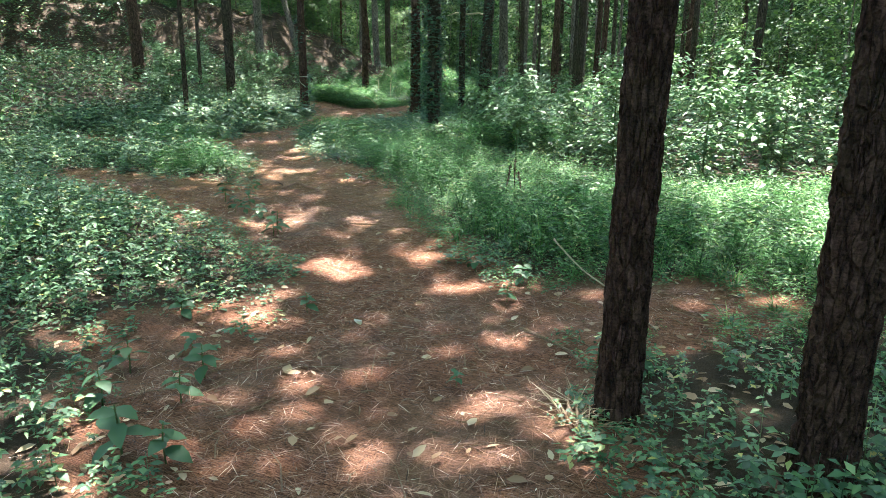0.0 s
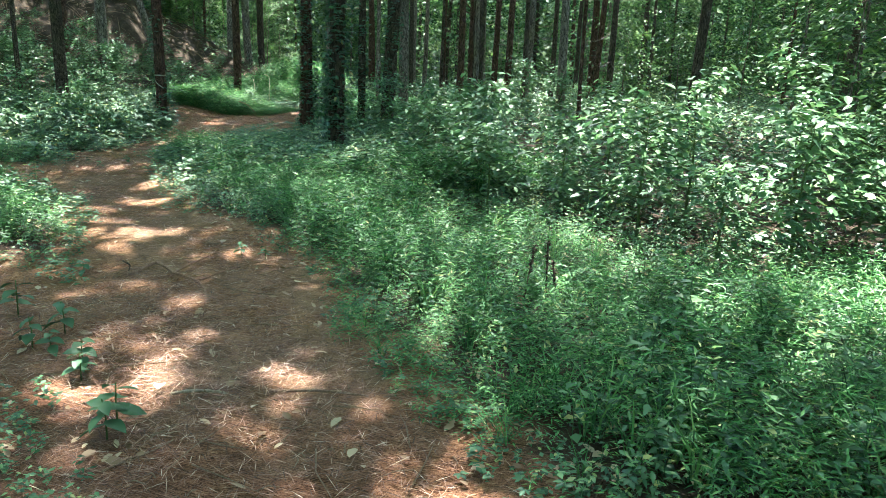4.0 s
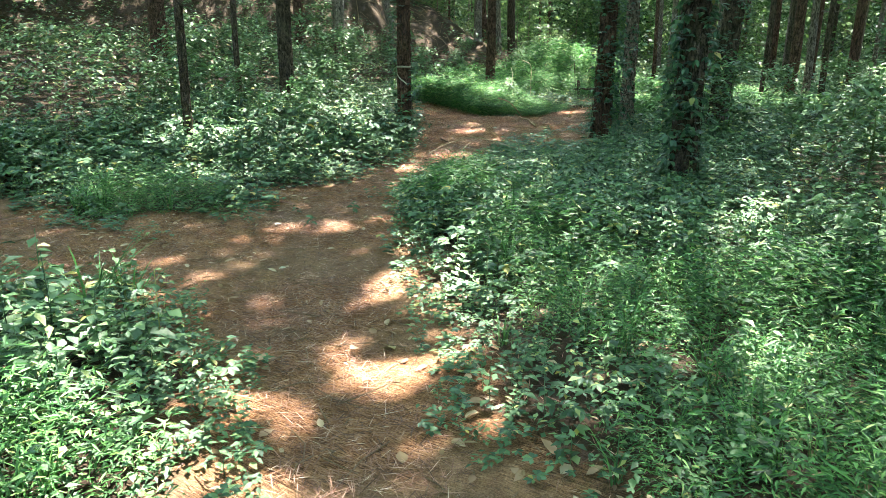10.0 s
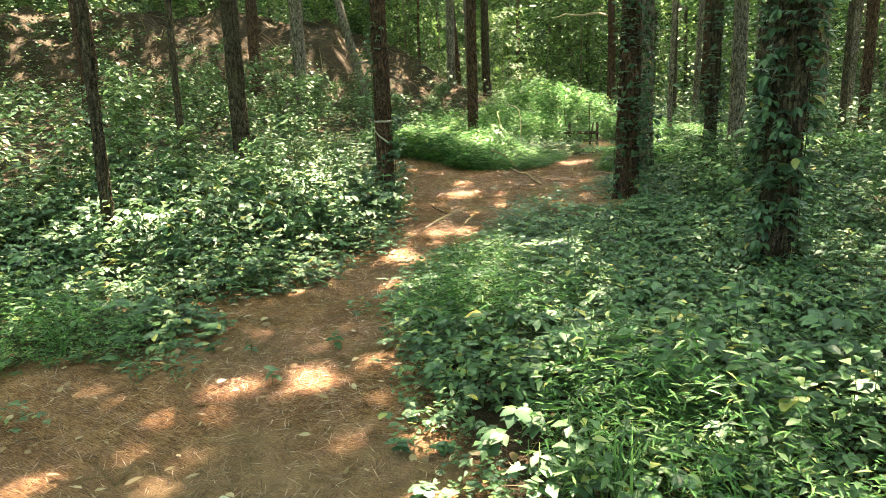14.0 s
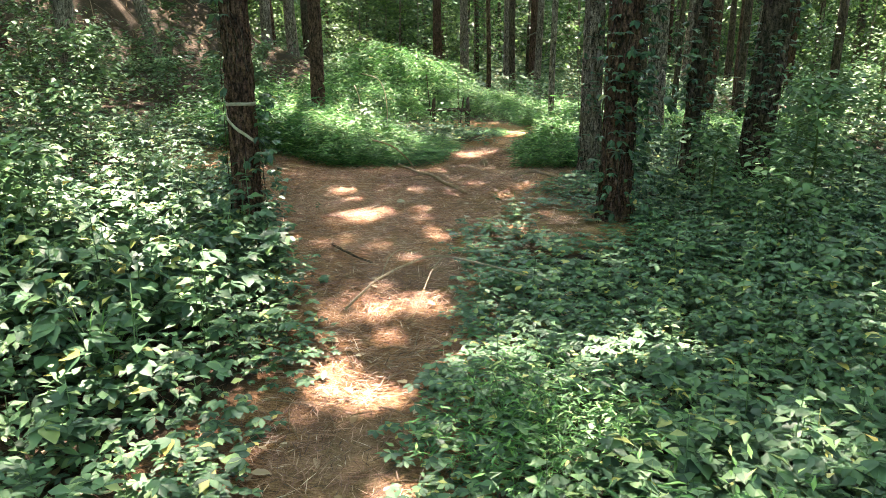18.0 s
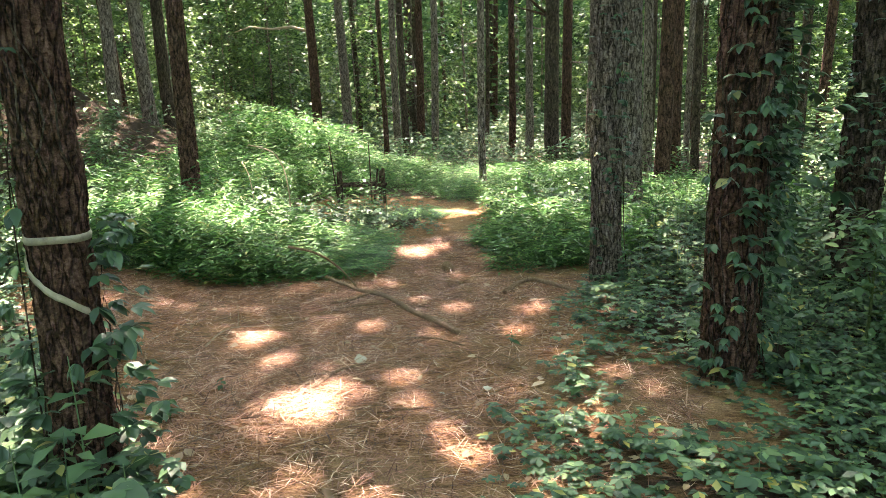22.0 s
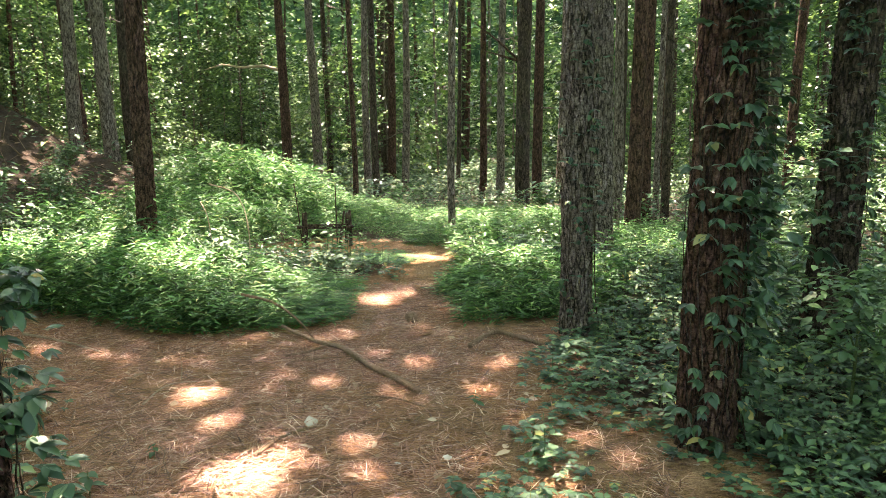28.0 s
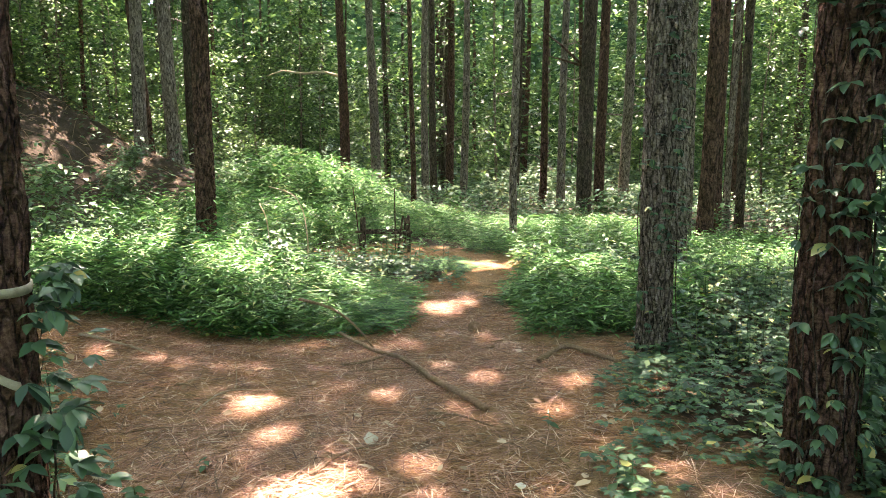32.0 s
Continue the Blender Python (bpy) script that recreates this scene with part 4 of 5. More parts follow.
sown("stilt_grass", stilts, 15000, (-5.5, 5.5, -1.5, 10), lambda x, y: off(x, y) * grassy(x, y), GRASS, "bright green stilt grass in dense clumps", tall=1.05)
sown("stilt_grass_front", stilts, 8000, (-4.4, 2.2, -1.1, 2.6), lambda x, y: off(x, y, .12) * grassy(x, y), GRASS, "dense bright stilt grass bordering the clearing", tall=1.0)


def fine_plant(seed, tall, n=20):
    r = np.random.default_rng(seed)
    base = np.stack([r.normal(0, .05, n), r.normal(0, .05, n), tall * r.uniform(.25, 1, n)], -1)
    ln = r.uniform(.035, .065, n)
    return leaves(BLADE, base, r.uniform(0, 6.28, n), r.uniform(-.5, .35, n), ln * 1.15, ln * r.uniform(.4, .65, n), r.uniform(-.5, .5, n))


small = [fine_plant(s + 70, .20 + .05 * s) for s in range(4)]
sown("fine_herbs", small, 34000, NEAR, lambda x, y: off(x, y, .2) * near_walk(x, y) * (y < -4.5) * (.55 + .45 * (x > 2.0)), HERB, "fine-leaved green herbs crowding the trail")
sown("grass_tufts", tufts, 9000, NEAR, lambda x, y: off(x, y) * (.015 + .6 * grassy(x, y) * (y < -9)), GRASS, "arching tufts of long green grass", (.8, 1.3))
far_cover = lambda x, y: off(x, y) * smooth(2.6, 5.5, segment_gap(x, y, TRAIL + EXIT)) * (1 - .85 * on_bank(x, y))


def bush_plant(seed, tall=.5, n=12, leaf=.10):
    r = np.random.default_rng(seed)
    base = np.stack([r.uniform(-.2, .2, n), r.uniform(-.2, .2, n), tall * r.uniform(.25, 1, n)], -1)
    ln = leaf * r.uniform(.6, 1.2, n)
    return leaves(BLADE, base, r.uniform(0, 6.28, n), r.uniform(-.5, .3, n), ln, ln * .62, r.uniform(-.4, .4, n))


sown("distant_cover", [bush_plant(s + 95, .7, 14, .15) for s in range(3)], 3600, (-18, 14, 19, 36), lambda x, y: np.ones(len(x)), HERB, "waist-high green undergrowth deep in the wood", (.9, 1.4))
sown("far_cover", [bush_plant(s + 90) for s in range(4)], 24000, (-18, 22, -27, 20), far_cover, HERB, "knee-high green undergrowth further into the wood", (.8, 1.3))


# ---- unseen canopy overhead, added to shape the sunlight ----
def canopy():
    """An unseen leaf roof added to shade the wood, laid leaf by leaf so that little but the gaps lets the sun down."""
    r = np.random.default_rng(15)
    spots = []
    for x0, x1, y0, y1, step, share in ((-13, 17, -23, 13, .14, .97), (-26, 26, 13, 46, .26, .85), (17, 44, -30, 46, .42, .9), (-44, -13, -30, 46, .42, .9), (-44, 44, -54, -23, .42, .95)):
        gx, gy = np.meshgrid(np.arange(x0, x1, step), np.arange(y0, y1, step))
        p = np.stack([gx.ravel(), gy.ravel()], -1) + r.uniform(-.5, .5, (gx.size, 2)) * step
        fleck = np.sin(5.9 * p[:, 0] + 2.7 * p[:, 1]) * np.sin(-3.3 * p[:, 0] + 5.3 * p[:, 1] + 1) + .6 * np.sin(9.3 * p[:, 0] - 7.1 * p[:, 1]) * np.sin(6.7 * p[:, 0] + 8.9 * p[:, 1])
        # leaves thickened above the places meant to stay dim
        dense = np.maximum(1 - smooth(.05, .35, bare(p[:, 0], p[:, 1])), 1 - smooth(.7, 1.1, disc(p[:, 0], p[:, 1], 12, -17.2, 2.2, 2.0)))
        dense = np.maximum(dense, 1 - smooth(.7, 1.1, disc(p[:, 0], p[:, 1], 2.6, -3.6, 1.7, 2.6)))
        dense = np.maximum(dense, 1 - smooth(.7, 1.1, disc(p[:, 0], p[:, 1], 9.4, -14.1, 1.4, 1.0)))
        keep = (r.uniform(0, 1, len(p)) < share) & (fleck + r.normal(0, .10, len(p)) < np.where(p[:, 1] > 2.5, .95, .88) + dense * .8)
        spots.append(np.column_stack([p[keep], r.uniform(15, 21, keep.sum()), step * (2.2 + .55 * dense[keep])]))
    s = np.concatenate(spots)
    base = np.column_stack([s[:, :2] + np.outer(s[:, 2] / SUN_FROM.z, SUN_FROM[:2]), s[:, 2]])
    keep = shaded(base, 0, True)
    base, step = base[keep], s[keep, 3]
    m = len(base)
    ln = r.uniform(.8, 1.15, m) * step
    head = r.uniform(0, 6.28, m)
    base = base - np.stack([-np.sin(head), np.cos(head), 0 * head], -1) * (.45 * ln)[:, None]
    v, f = leaves(BLADE, base, head, r.uniform(-.5, .3, m), ln, ln * .75, r.uniform(-.4, .4, m))
    tagged(mesh_object("canopy", v, f, CANOPY), "unseen leafy canopy added high up to shade the wood", "canopy", kind="stuff")


canopy()


def far_woods():
    """The leaf mass of the wood beyond what can be told apart."""
    r = np.random.default_rng(31)
    n = 130000
    th, d = np.where(r.uniform(0, 1, n) < .8, r.uniform(-.1, 3.4, n), r.uniform(3.4, 6.2, n)), r.uniform(28, 48, n)
    x, y = 2 + d * np.cos(th), -4 + d * np.sin(th)
    z = land(x, y) + 15 * r.uniform(0, 1, n) ** 1.2
    lump = np.sin(x * .55 + z * .5) + np.sin(y * .6 - z * .45 + 1) + np.sin((x - y) * .35 + z * .9)
    keep = lump > r.uniform(-3.0, .2, n)
    x, y, z = x[keep], y[keep], z[keep]
    n = len(x)
    ln = r.uniform(.2, .42, n)
    v, f = leaves(BLADE, np.stack([x, y, z], -1), r.uniform(0, 6.28, n), r.uniform(-.7, .3, n), ln, ln * .75, r.uniform(-.6, .6, n))
    tagged(mesh_object("far_woods", v, f, WOODS), "distant dense green woodland foliage", "woodland", kind="stuff")


far_woods()


def backdrop():
    """Plain dark green distance behind the wood."""
    m, nt, bsdf, out = shader("distance")
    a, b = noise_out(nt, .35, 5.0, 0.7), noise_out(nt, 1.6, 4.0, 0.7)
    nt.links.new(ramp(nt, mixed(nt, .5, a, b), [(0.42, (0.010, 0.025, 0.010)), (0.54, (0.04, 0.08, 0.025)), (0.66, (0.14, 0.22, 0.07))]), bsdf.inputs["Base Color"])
    bsdf.inputs["Roughness"].default_value = 1.0
    bsdf.inputs["Specular IOR Level"].default_value = 0.0
    th = np.linspace(0, 2 * np.pi, 97)[:-1]
    rows = []
    for z, d in ((-3, 66), (6, 65), (12, 66), (17, 68)):
        rows.append(np.stack([2 + d * np.cos(th), -3 + d * np.sin(th), z + (2.2 * np.sin(th * 23) + 1.6 * np.sin(th * 41 + 1)) * (z > 12)], -1))
    v = np.concatenate(rows)
    i, j = np.meshgrid(np.arange(3), np.arange(96), indexing="ij")
    k = (j + 1) % 96
    f = np.stack([i * 96 + j, i * 96 + k, (i + 1) * 96 + k, (i + 1) * 96 + j], -1).reshape(-1, 4)
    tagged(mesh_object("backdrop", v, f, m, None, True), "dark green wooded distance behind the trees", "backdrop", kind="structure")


backdrop()


# ---- litter on the trodden ground ----
def fallen_needles():
    r = np.random.default_rng(41)
    xs, ys = [], []
    for box, n in (((-3.4, 1.4, -4.2, 1.0), 120000), ((-1, 3.2, -11, -4), 110000), ((2.4, 7.4, -15.2, -9.6), 120000), ((6, 13, -20.5, -13), 170000)):
        x, y = r.uniform(box[0], box[1], n), r.uniform(box[2], box[3], n)
        b = bare(x, y)
        keep = (b < .02) | (r.uniform(0, 1, n) < np.exp(-np.maximum(b, 0) * 2.6) * .7)
        dense = (.30 + .70 * wave(x, y, 2.1, 1.3, .5)) * np.where(y < -9, .7, 1)
        keep &= r.uniform(0, 1, n) < dense
        xs.append(x[keep])
        ys.append(y[keep])
    x, y = np.concatenate(xs), np.concatenate(ys)
    n = len(x)
    th = r.uniform(0, 6.28, n) + 1.2 * np.sin(1.3 * x) * np.sin(1.1 * y)
    ln = r.uniform(.06, .17, n) * np.where(y > -5, 1, .75)
    base = np.stack([x, y, land(x, y) - .022 + r.uniform(0, .026, n)], -1)
    w, tilt = r.uniform(.0020, .0048, n) * np.where(y > -7.5, 1.25, 1), r.normal(.04, .15, n)
    # brighter needles in the open clearing, shade-darkened ones on the trail
    for here, material, label in ((y > -4.4, STRAW, "loose orange-brown pine needles strewn over the clearing"), (y <= -4.4, SHADED_STRAW, "trodden pine needles strewn on the trail, coloured dark brown for its shade")):
        v, f = leaves(SLIVER, base[here], th[here], tilt[here], ln[here], w[here])
        tagged(mesh_object("fallen_needles", v, f, material), label, "pine needles", kind="stuff")


def fallen_leaves():
    r = np.random.default_rng(43)
    x, y = r.uniform(-5, 13.5, 26000), r.uniform(-21, 3, 26000)
    bx, by = r.uniform(-16, -4, 3500), r.uniform(-3, 14, 3500)
    slope = land(bx, by) > .9
    x, y = np.concatenate([x, bx[slope]]), np.concatenate([y, by[slope]])
    b = bare(x, y)
    keep = ((segment_gap(x, y, TRAIL + EXIT) < 4) | (x < -4)) & ((b > .0) | (r.uniform(0, 1, len(x)) < .26))
    x, y = x[keep], y[keep]
    n = len(x)
    ln = r.uniform(.03, .085, n) * np.where(x < -5, 1.5, 1)
    base = np.stack([x, y, land(x, y) - .004 + r.uniform(0, .012, n)], -1)
    v, f = leaves(BROAD, base, r.uniform(0, 6.28, n), r.normal(.05, .2, n), ln, ln * r.uniform(.5, 1.1, n), r.normal(0, .25, n))
    tagged(mesh_object("fallen_leaves", v, f, DEAD), "dry brown and straw-coloured fallen leaves", "fallen leaves", kind="stuff")


def bank_debris():
    r = np.random.default_rng(53)
    made = []
    while len(made) < 300:
        x, y = r.uniform(-14, -5), r.uniform(-4, 10)
        if not on_bank(x, y):
            continue
        th, ln = r.uniform(0, 6.28), r.uniform(.2, .8)
        c, d = math.cos(th) * ln, math.sin(th) * ln
        z0, z1 = float(land(x, y)) + r.uniform(0, .05), float(land(x + c, y + d)) + r.uniform(0, .12)
        w = r.uniform(.004, .012)
        made.append(tri(tube([(x, y, z0), (x + c * .5, y + d * .5, (z0 + z1) / 2 + .05), (x + c, y + d, z1)], [w, w * .8, w * .4], 4)))
    v, f = joined(made)
    tagged(mesh_object("bank_debris", v, f, TWIG), "dead sticks strewn down the earth bank", "sticks", kind="stuff")


def small_twigs():
    r = np.random.default_rng(47)
    made = []
    while len(made) < 1700:
        x, y = r.uniform(-3.2, 12.5), r.uniform(-20, 1.5)
        if float(bare(x, y)) > .35 or segment_gap(np.array(x), np.array(y), TRAIL + EXIT) > 2.8:
            continue
        th, ln = r.uniform(0, 6.28), .04 + .36 * r.uniform(0, 1) ** 3
        c, s = math.cos(th), math.sin(th)
        z = float(land(x, y)) - .006
        k = r.uniform(-.12, .12) * ln
        made.append(tri(tube([(x, y, z), (x + c * ln * .5 - s * k, y + s * ln * .5 + c * k, z + .012), (x + c * ln, y + s * ln, z + .004)], [.004, .0034, .0018], 4)))
    v, f = joined(made)
    tagged(mesh_object("small_twigs", v, f, TWIG), "small broken twigs lying on the trail", "twigs", kind="stuff")


fallen_needles()
fallen_leaves()
bank_debris()
small_twigs()


# ---- ivy on the trunks ----
def ivy(tree, dia, count, low, top, facing=None, spread=3.2, seed=0, leaf=(.05, .10), thick=.06, label="dark green ivy climbing a pine trunk", lean=(0, 0)):
    r = np.random.default_rng(seed)
    vine = new("climbing_ivy")
    vine.location = tree.location
    tagged(vine, label, "ivy", "ivy on the trunks")
    stems = []
    angle0 = facing if facing is not None else 0
    for k in range(3):
        a0 = angle0 + r.uniform(-spread, spread) * .7
        t = np.linspace(0, 1, 18)
        z = low + (top - low) * t * r.uniform(.6, 1)
        a = a0 + .5 * np.sin(t * 7 + k) + .25 * np.sin(t * 17 + 2 * k)
        rad = dia / 2 * (1 - .03 * z) + .016 + .06 * np.exp(-np.maximum(z, 0) * 6)
        stems.append(tube(np.stack([lean[0] * z + rad * np.cos(a), lean[1] * z + rad * np.sin(a), z], -1), 0.0035 * (1.2 - t), 5))
    part("stem", joined(stems), BARK_DARK, vine)
    z = low + (top - low) * r.uniform(0, 1, count) ** 1.15
    a = angle0 + np.clip(r.normal(0, spread * .5, count), -spread, spread)
    knot = .5 + .5 * np.sin(z * 5 + 3 * np.cos(a * 2 + seed)) > r.uniform(0, .8, count)
    z, a = z[knot], a[knot]
    n = len(z)
    rad = dia / 2 * (1 - .03 * z) + .02 + thick * r.uniform(0, 1, n) ** 1.6 + .06 * np.exp(-np.maximum(z, 0) * 5)
    base = np.repeat(np.stack([lean[0] * z + rad * np.cos(a), lean[1] * z + rad * np.sin(a), z], -1), 4, 0)
    m = 4 * n
    fan = np.tile([-1.1, -.4, .4, 1.1], n) + r.normal(0, .2, m)
    ln = np.repeat(r.uniform(*leaf, n), 4) * r.uniform(.7, 1.05, m)
    v, f = leaves(CREASED, base, np.repeat(a - 1.57 + r.normal(0, .6, n), 4) + fan, np.repeat(np.where(r.uniform(0, 1, n) < .72, r.uniform(-.35, .18, n), r.uniform(-1.1, -.4, n)), 4) + r.normal(0, .12, m), ln, ln * r.uniform(.75, 1.0, m), r.normal(0, .3, m))
    tagged(part("foliage", (v, f), IVY, vine), kind="stuff")


ivy(TAPED, .23, 170, .0, 2.6, 3.5, 1.3, 1, (.05, .09), .06, "broad-leaved ivy climbing the taped pine", (.004, 0))
ivy(TAPED, .23, 150, -.05, .70, -.7, 1.2, 8, (.05, .10), .22, "ivy leaves hanging beside the clearing", (.004, 0))
ivy(TAPED, .23, 70, .3, 1.15, .15, .7, 28, (.05, .09), .12, "ivy sprays hanging from the side of a taped pine", (.004, 0))
ivy(TAPED, .23, 26, 1.3, 2.8, -1.4, 1.0, 18, (.05, .09), .04, "sparse ivy leaves high on a taped pine", (.004, 0))
ivy(RIGHT, .26, 420, .0, 3.0, -.2, 1.4, 2, (.04, .085), .13, lean=(.012, 0))
ivy(RIGHT, .26, 150, .2, 3.0, -1.45, .8, 22, (.05, .10), .07, "broad ivy leaves held out flat from a stout trunk", (.012, 0))
ivy(RIGHT, .26, 200, .0, 1.6, .1, .9, 32, (.06, .11), .42, "leafy ivy thicket beside a stout pine", (.012, 0))
ivy(RIGHT, .26, 110, .0, 3.0, -2.2, 1.2, 12, (.05, .09), .05, lean=(.012, 0))
ivy(GREY, .24, 260, .0, 3.0, -1.3, 1.8, 3, (.035, .065), .05, "small-leaved ivy on a grey pine trunk", (-.008, 0))
ivy(LEAN, .31, 800, .0, 3.2, -1.8, 2.6, 4, (.04, .075), .09, lean=(.05, .01))
ivy(SLIM, .17, 560, .0, 3.2, -1.6, 3.0, 5, (.05, .09), .08, lean=(.008, 0))
ivy(IVIED, .26, 1700, .0, 5.0, -2.0, 3.2, 6, (.06, .11), .13, "thick dark ivy wrapped round a whole trunk", (.02, 0))


# ---- the strips on the taped pine ----
def strap(name, z0, z1, start, turn, width, label):
    """A flat cloth strip wound part of the way round the trunk, with a sagging, slightly creased edge."""
    t = np.linspace(0, 1, 40)
    a = start + turn * t
    z = z0 + (z1 - z0) * t + .002 * np.sin(t * 19) - .004 * np.sin(t * 3.1)
    rad = .1085 + .001 * np.sin(t * 23) + .001 * np.sin(t * 51)
    rows = []
    for dz, dr in ((-.5, -.004), (-.5, .0), (0, .0035), (.5, .0), (.5, -.004)):
        rows.append(np.stack([(rad + dr) * np.cos(a) + .004, (rad + dr) * np.sin(a), z + dz * width], -1))
    v = np.stack(rows, 1)
    n, k = v.shape[:2]
    i, j = np.meshgrid(np.arange(n - 1), np.arange(k - 1), indexing="ij")
    b = i * k + j
    f = np.stack([b, b + k, b + k + 1, b + 1], -1).reshape(-1, 4)
    ob = mesh_object(name, v.reshape(-1, 3), f, CLOTH, None, True)
    ob.location = TAPED.location
    tagged(ob, label, "strap", "strips on the pine")


def cloth_material():
    m, nt, bsdf, out = shader("webbing")
    weave = noise_out(nt, 260, 2.0, 0.5)
    dirt = noise_out(nt, 14, 4.0, 0.6)
    nt.links.new(mixed(nt, 0.6, ramp(nt, dirt, [(0.3, (0.20, 0.165, 0.12)), (0.65, (0.46, 0.40, 0.30))]), ramp(nt, weave, [(0.3, (0.7, 0.7, 0.7)), (0.7, (1, 1, 1))]), 'MULTIPLY'), bsdf.inputs["Base Color"])
    bsdf.inputs["Roughness"].default_value = 0.8
    bumped(nt, bsdf, weave, 0.4, 0.002)
    return m


CLOTH = cloth_material()
strap("cloth_strap", 1.07, 1.07, 2.6, 5.9, .026, "faded beige webbing strap tied round the pine trunk")
strap("cloth_strap", 1.02, .80, 3.25, 2.7, .028, "faded webbing strip hanging slantwise down the trunk")


# ---- sticks, stones and other single things ----
def up(x, y, h=0.0):
    return (x, y, float(land(x, y)) - .02 + h)


def curved(points, n=14):
    """A smooth line through a few stations."""
    p = np.asarray(points, float)
    t = np.linspace(0, len(p) - 1, n)
    i = np.clip(t.astype(int), 0, len(p) - 2)
    u = (t - i)[:, None]
    a, b = p[i], p[i + 1]
    m0 = (p[np.minimum(i + 1, len(p) - 1)] - p[np.maximum(i - 1, 0)]) / 2
    m1 = (p[np.minimum(i + 2, len(p) - 1)] - p[i]) / 2
    return (2 * u ** 3 - 3 * u ** 2 + 1) * a + (u ** 3 - 2 * u ** 2 + u) * m0 + (-2 * u ** 3 + 3 * u ** 2) * b + (u ** 3 - u ** 2) * m1


def stick(name, stations, r0, r1, label, category="stick", material=None, twigs=(), seed=1, n=14, group=""):
    """A fallen stick: stations of (x, y, height over the ground); twigs: its side shoots, as parts."""
    rng = np.random.default_rng(seed)
    p = curved([up(*s) for s in stations], n) + rng.normal(0, r0 * .25, (n, 3)) * [1, 1, .4]
    base = p.mean(0)
    ob = mesh_object(name, *tube(p - base, np.linspace(r0, r1, n), 9, .14, rng), material or TWIG, None, True) if not twigs else new(name)
    ob.location = base
    tagged(ob, label, category, group)
    if twigs:
        part("shaft", tube(p - base, np.linspace(r0, r1, n), 9, .14, rng), material or TWIG, ob)
        for w in twigs:
            q = curved([up(*s) for s in w], 10) - base
            part("side_twig", tube(q, np.linspace(r0 * .5, r1 * .5, 10), 6), material or TWIG, ob)
    return ob


stick("fallen_branch", [(-.95, -.68, .07), (-.62, -1.02, .05), (-.38, -1.2, .05), (-.12, -1.61, .04), (.09, -1.91, .035), (.22, -2.1, .03)], .013, .022, "crooked bare branch lying across the clearing",
      "branch", TWIG, [[(-.62, -1.0, .05), (-.74, -1.04, .22), (-.92, -1.02, .34), (-1.15, -1.0, .40)], [(-.5, -1.1, .05), (-.62, -1.22, .03), (-.78, -1.25, .01)]], 3, 22)
stick("twig", [(-.70, -1.4, .02), (-.47, -1.36, .03), (-.24, -1.29, .02)], .006, .004, "thin dry twig beside a fallen branch", "twig", TWIG, seed=4, group="twigs in the clearing")
stick("twig", [(-.1, -2.12, .015), (.07, -2.17, .025), (.27, -2.30, .015)], .009, .004, "short brown twig lying on needles", "twig", TWIG, seed=5, group="twigs in the clearing")
stick("twig", [(-.5, -2.94, .02), (-.41, -2.71, .025), (-.21, -2.5, .015)], .010, .004, "dark forked twig on the needles", "twig", TWIG, [[(-.42, -2.74, .02), (-.52, -2.70, .03), (-.58, -2.66, .02)]], 6, group="twigs in the clearing")
stick("twig", [(-2.74, -1.12, .02), (-2.42, -1.18, .03), (-2.1, -1.27, .02)], .010, .006, "pale dry stick at the grass edge", "twig", PALE_TWIG, seed=7, group="twigs in the clearing")
stick("twig", [(-2.26, -1.82, .015), (-1.97, -1.82, .02)], .007, .005, "short pale stick lying on needles", "twig", PALE_TWIG, seed=8, group="twigs in the clearing")
stick("twig", [(-1.38, -2.18, .015), (-1.33, -1.9, .03), (-1.08, -1.77, .02)], .006, .003, "bent dry twig with an upright shoot", "twig", PALE_TWIG, [[(-1.28, -1.86, .03), (-1.27, -1.86, .12), (-1.28, -1.85, .20)]], 9, group="twigs in the clearing")
stick("fallen_branch", [(.53, -1.2, .02), (.71, -.92, .05), (.87, -1.09, .05), (1.03, -1.24, .03)], .020, .014, "crooked reddish branch at the foot of a pine", "branch", TWIG, seed=10)
stick("arching_twig", [(.19, -5.18, .01), (.3, -4.92, .11), (.47, -4.73, .17), (.63, -4.62, .20), (.98, -4.61, .18), (1.22, -4.57, .13), (1.44, -4.44, .05)], .008, .005, "pale dry cane arching over the path", "twig", PALE_TWIG,
      [[(.64, -4.62, .19), (.61, -4.79, .14), (.62, -5.08, .06), (.61, -5.2, .01)], [(.22, -4.6, .01), (.24, -4.52, .10), (.28, -4.4, .13), (.34, -4.24, .08)]], 11, 20)
stick("fallen_stick", [(-.37, -4.05, .02), (-.12, -4.28, .03), (.07, -4.39, .02)], .010, .007, "dark stick lying across the path", "stick", BARK_DARK, seed=12)
stick("tree_root", [(5.43, -12.83, .0), (5.52, -12.72, .03), (5.53, -12.61, .04), (5.68, -12.67, .045), (5.82, -12.76, .04), (6.05, -12.85, .035), (6.22, -12.97, .02), (6.4, -13.2, .0)], .015, .009,
      "bare brown root winding across the trail", "root", ROOT, [[(5.82, -12.76, .04), (5.78, -12.56, .03), (5.77, -12.33, .03), (5.78, -12.14, .03), (5.96, -11.94, .01)],
      [(6.09, -12.83, .03), (6.11, -12.51, .025), (6.23, -12.28, .025), (6.36, -12.06, .01)], [(5.82, -12.76, .03), (5.87, -12.95, .02), (5.96, -13.05, .0)]], 13, 24)
stick("fallen_stick", [(5.26, -12.63, .03), (5.34, -12.66, .02), (5.41, -12.75, .01)], .008, .004, "short dark twig beside a root", "stick", BARK_DARK, seed=41)
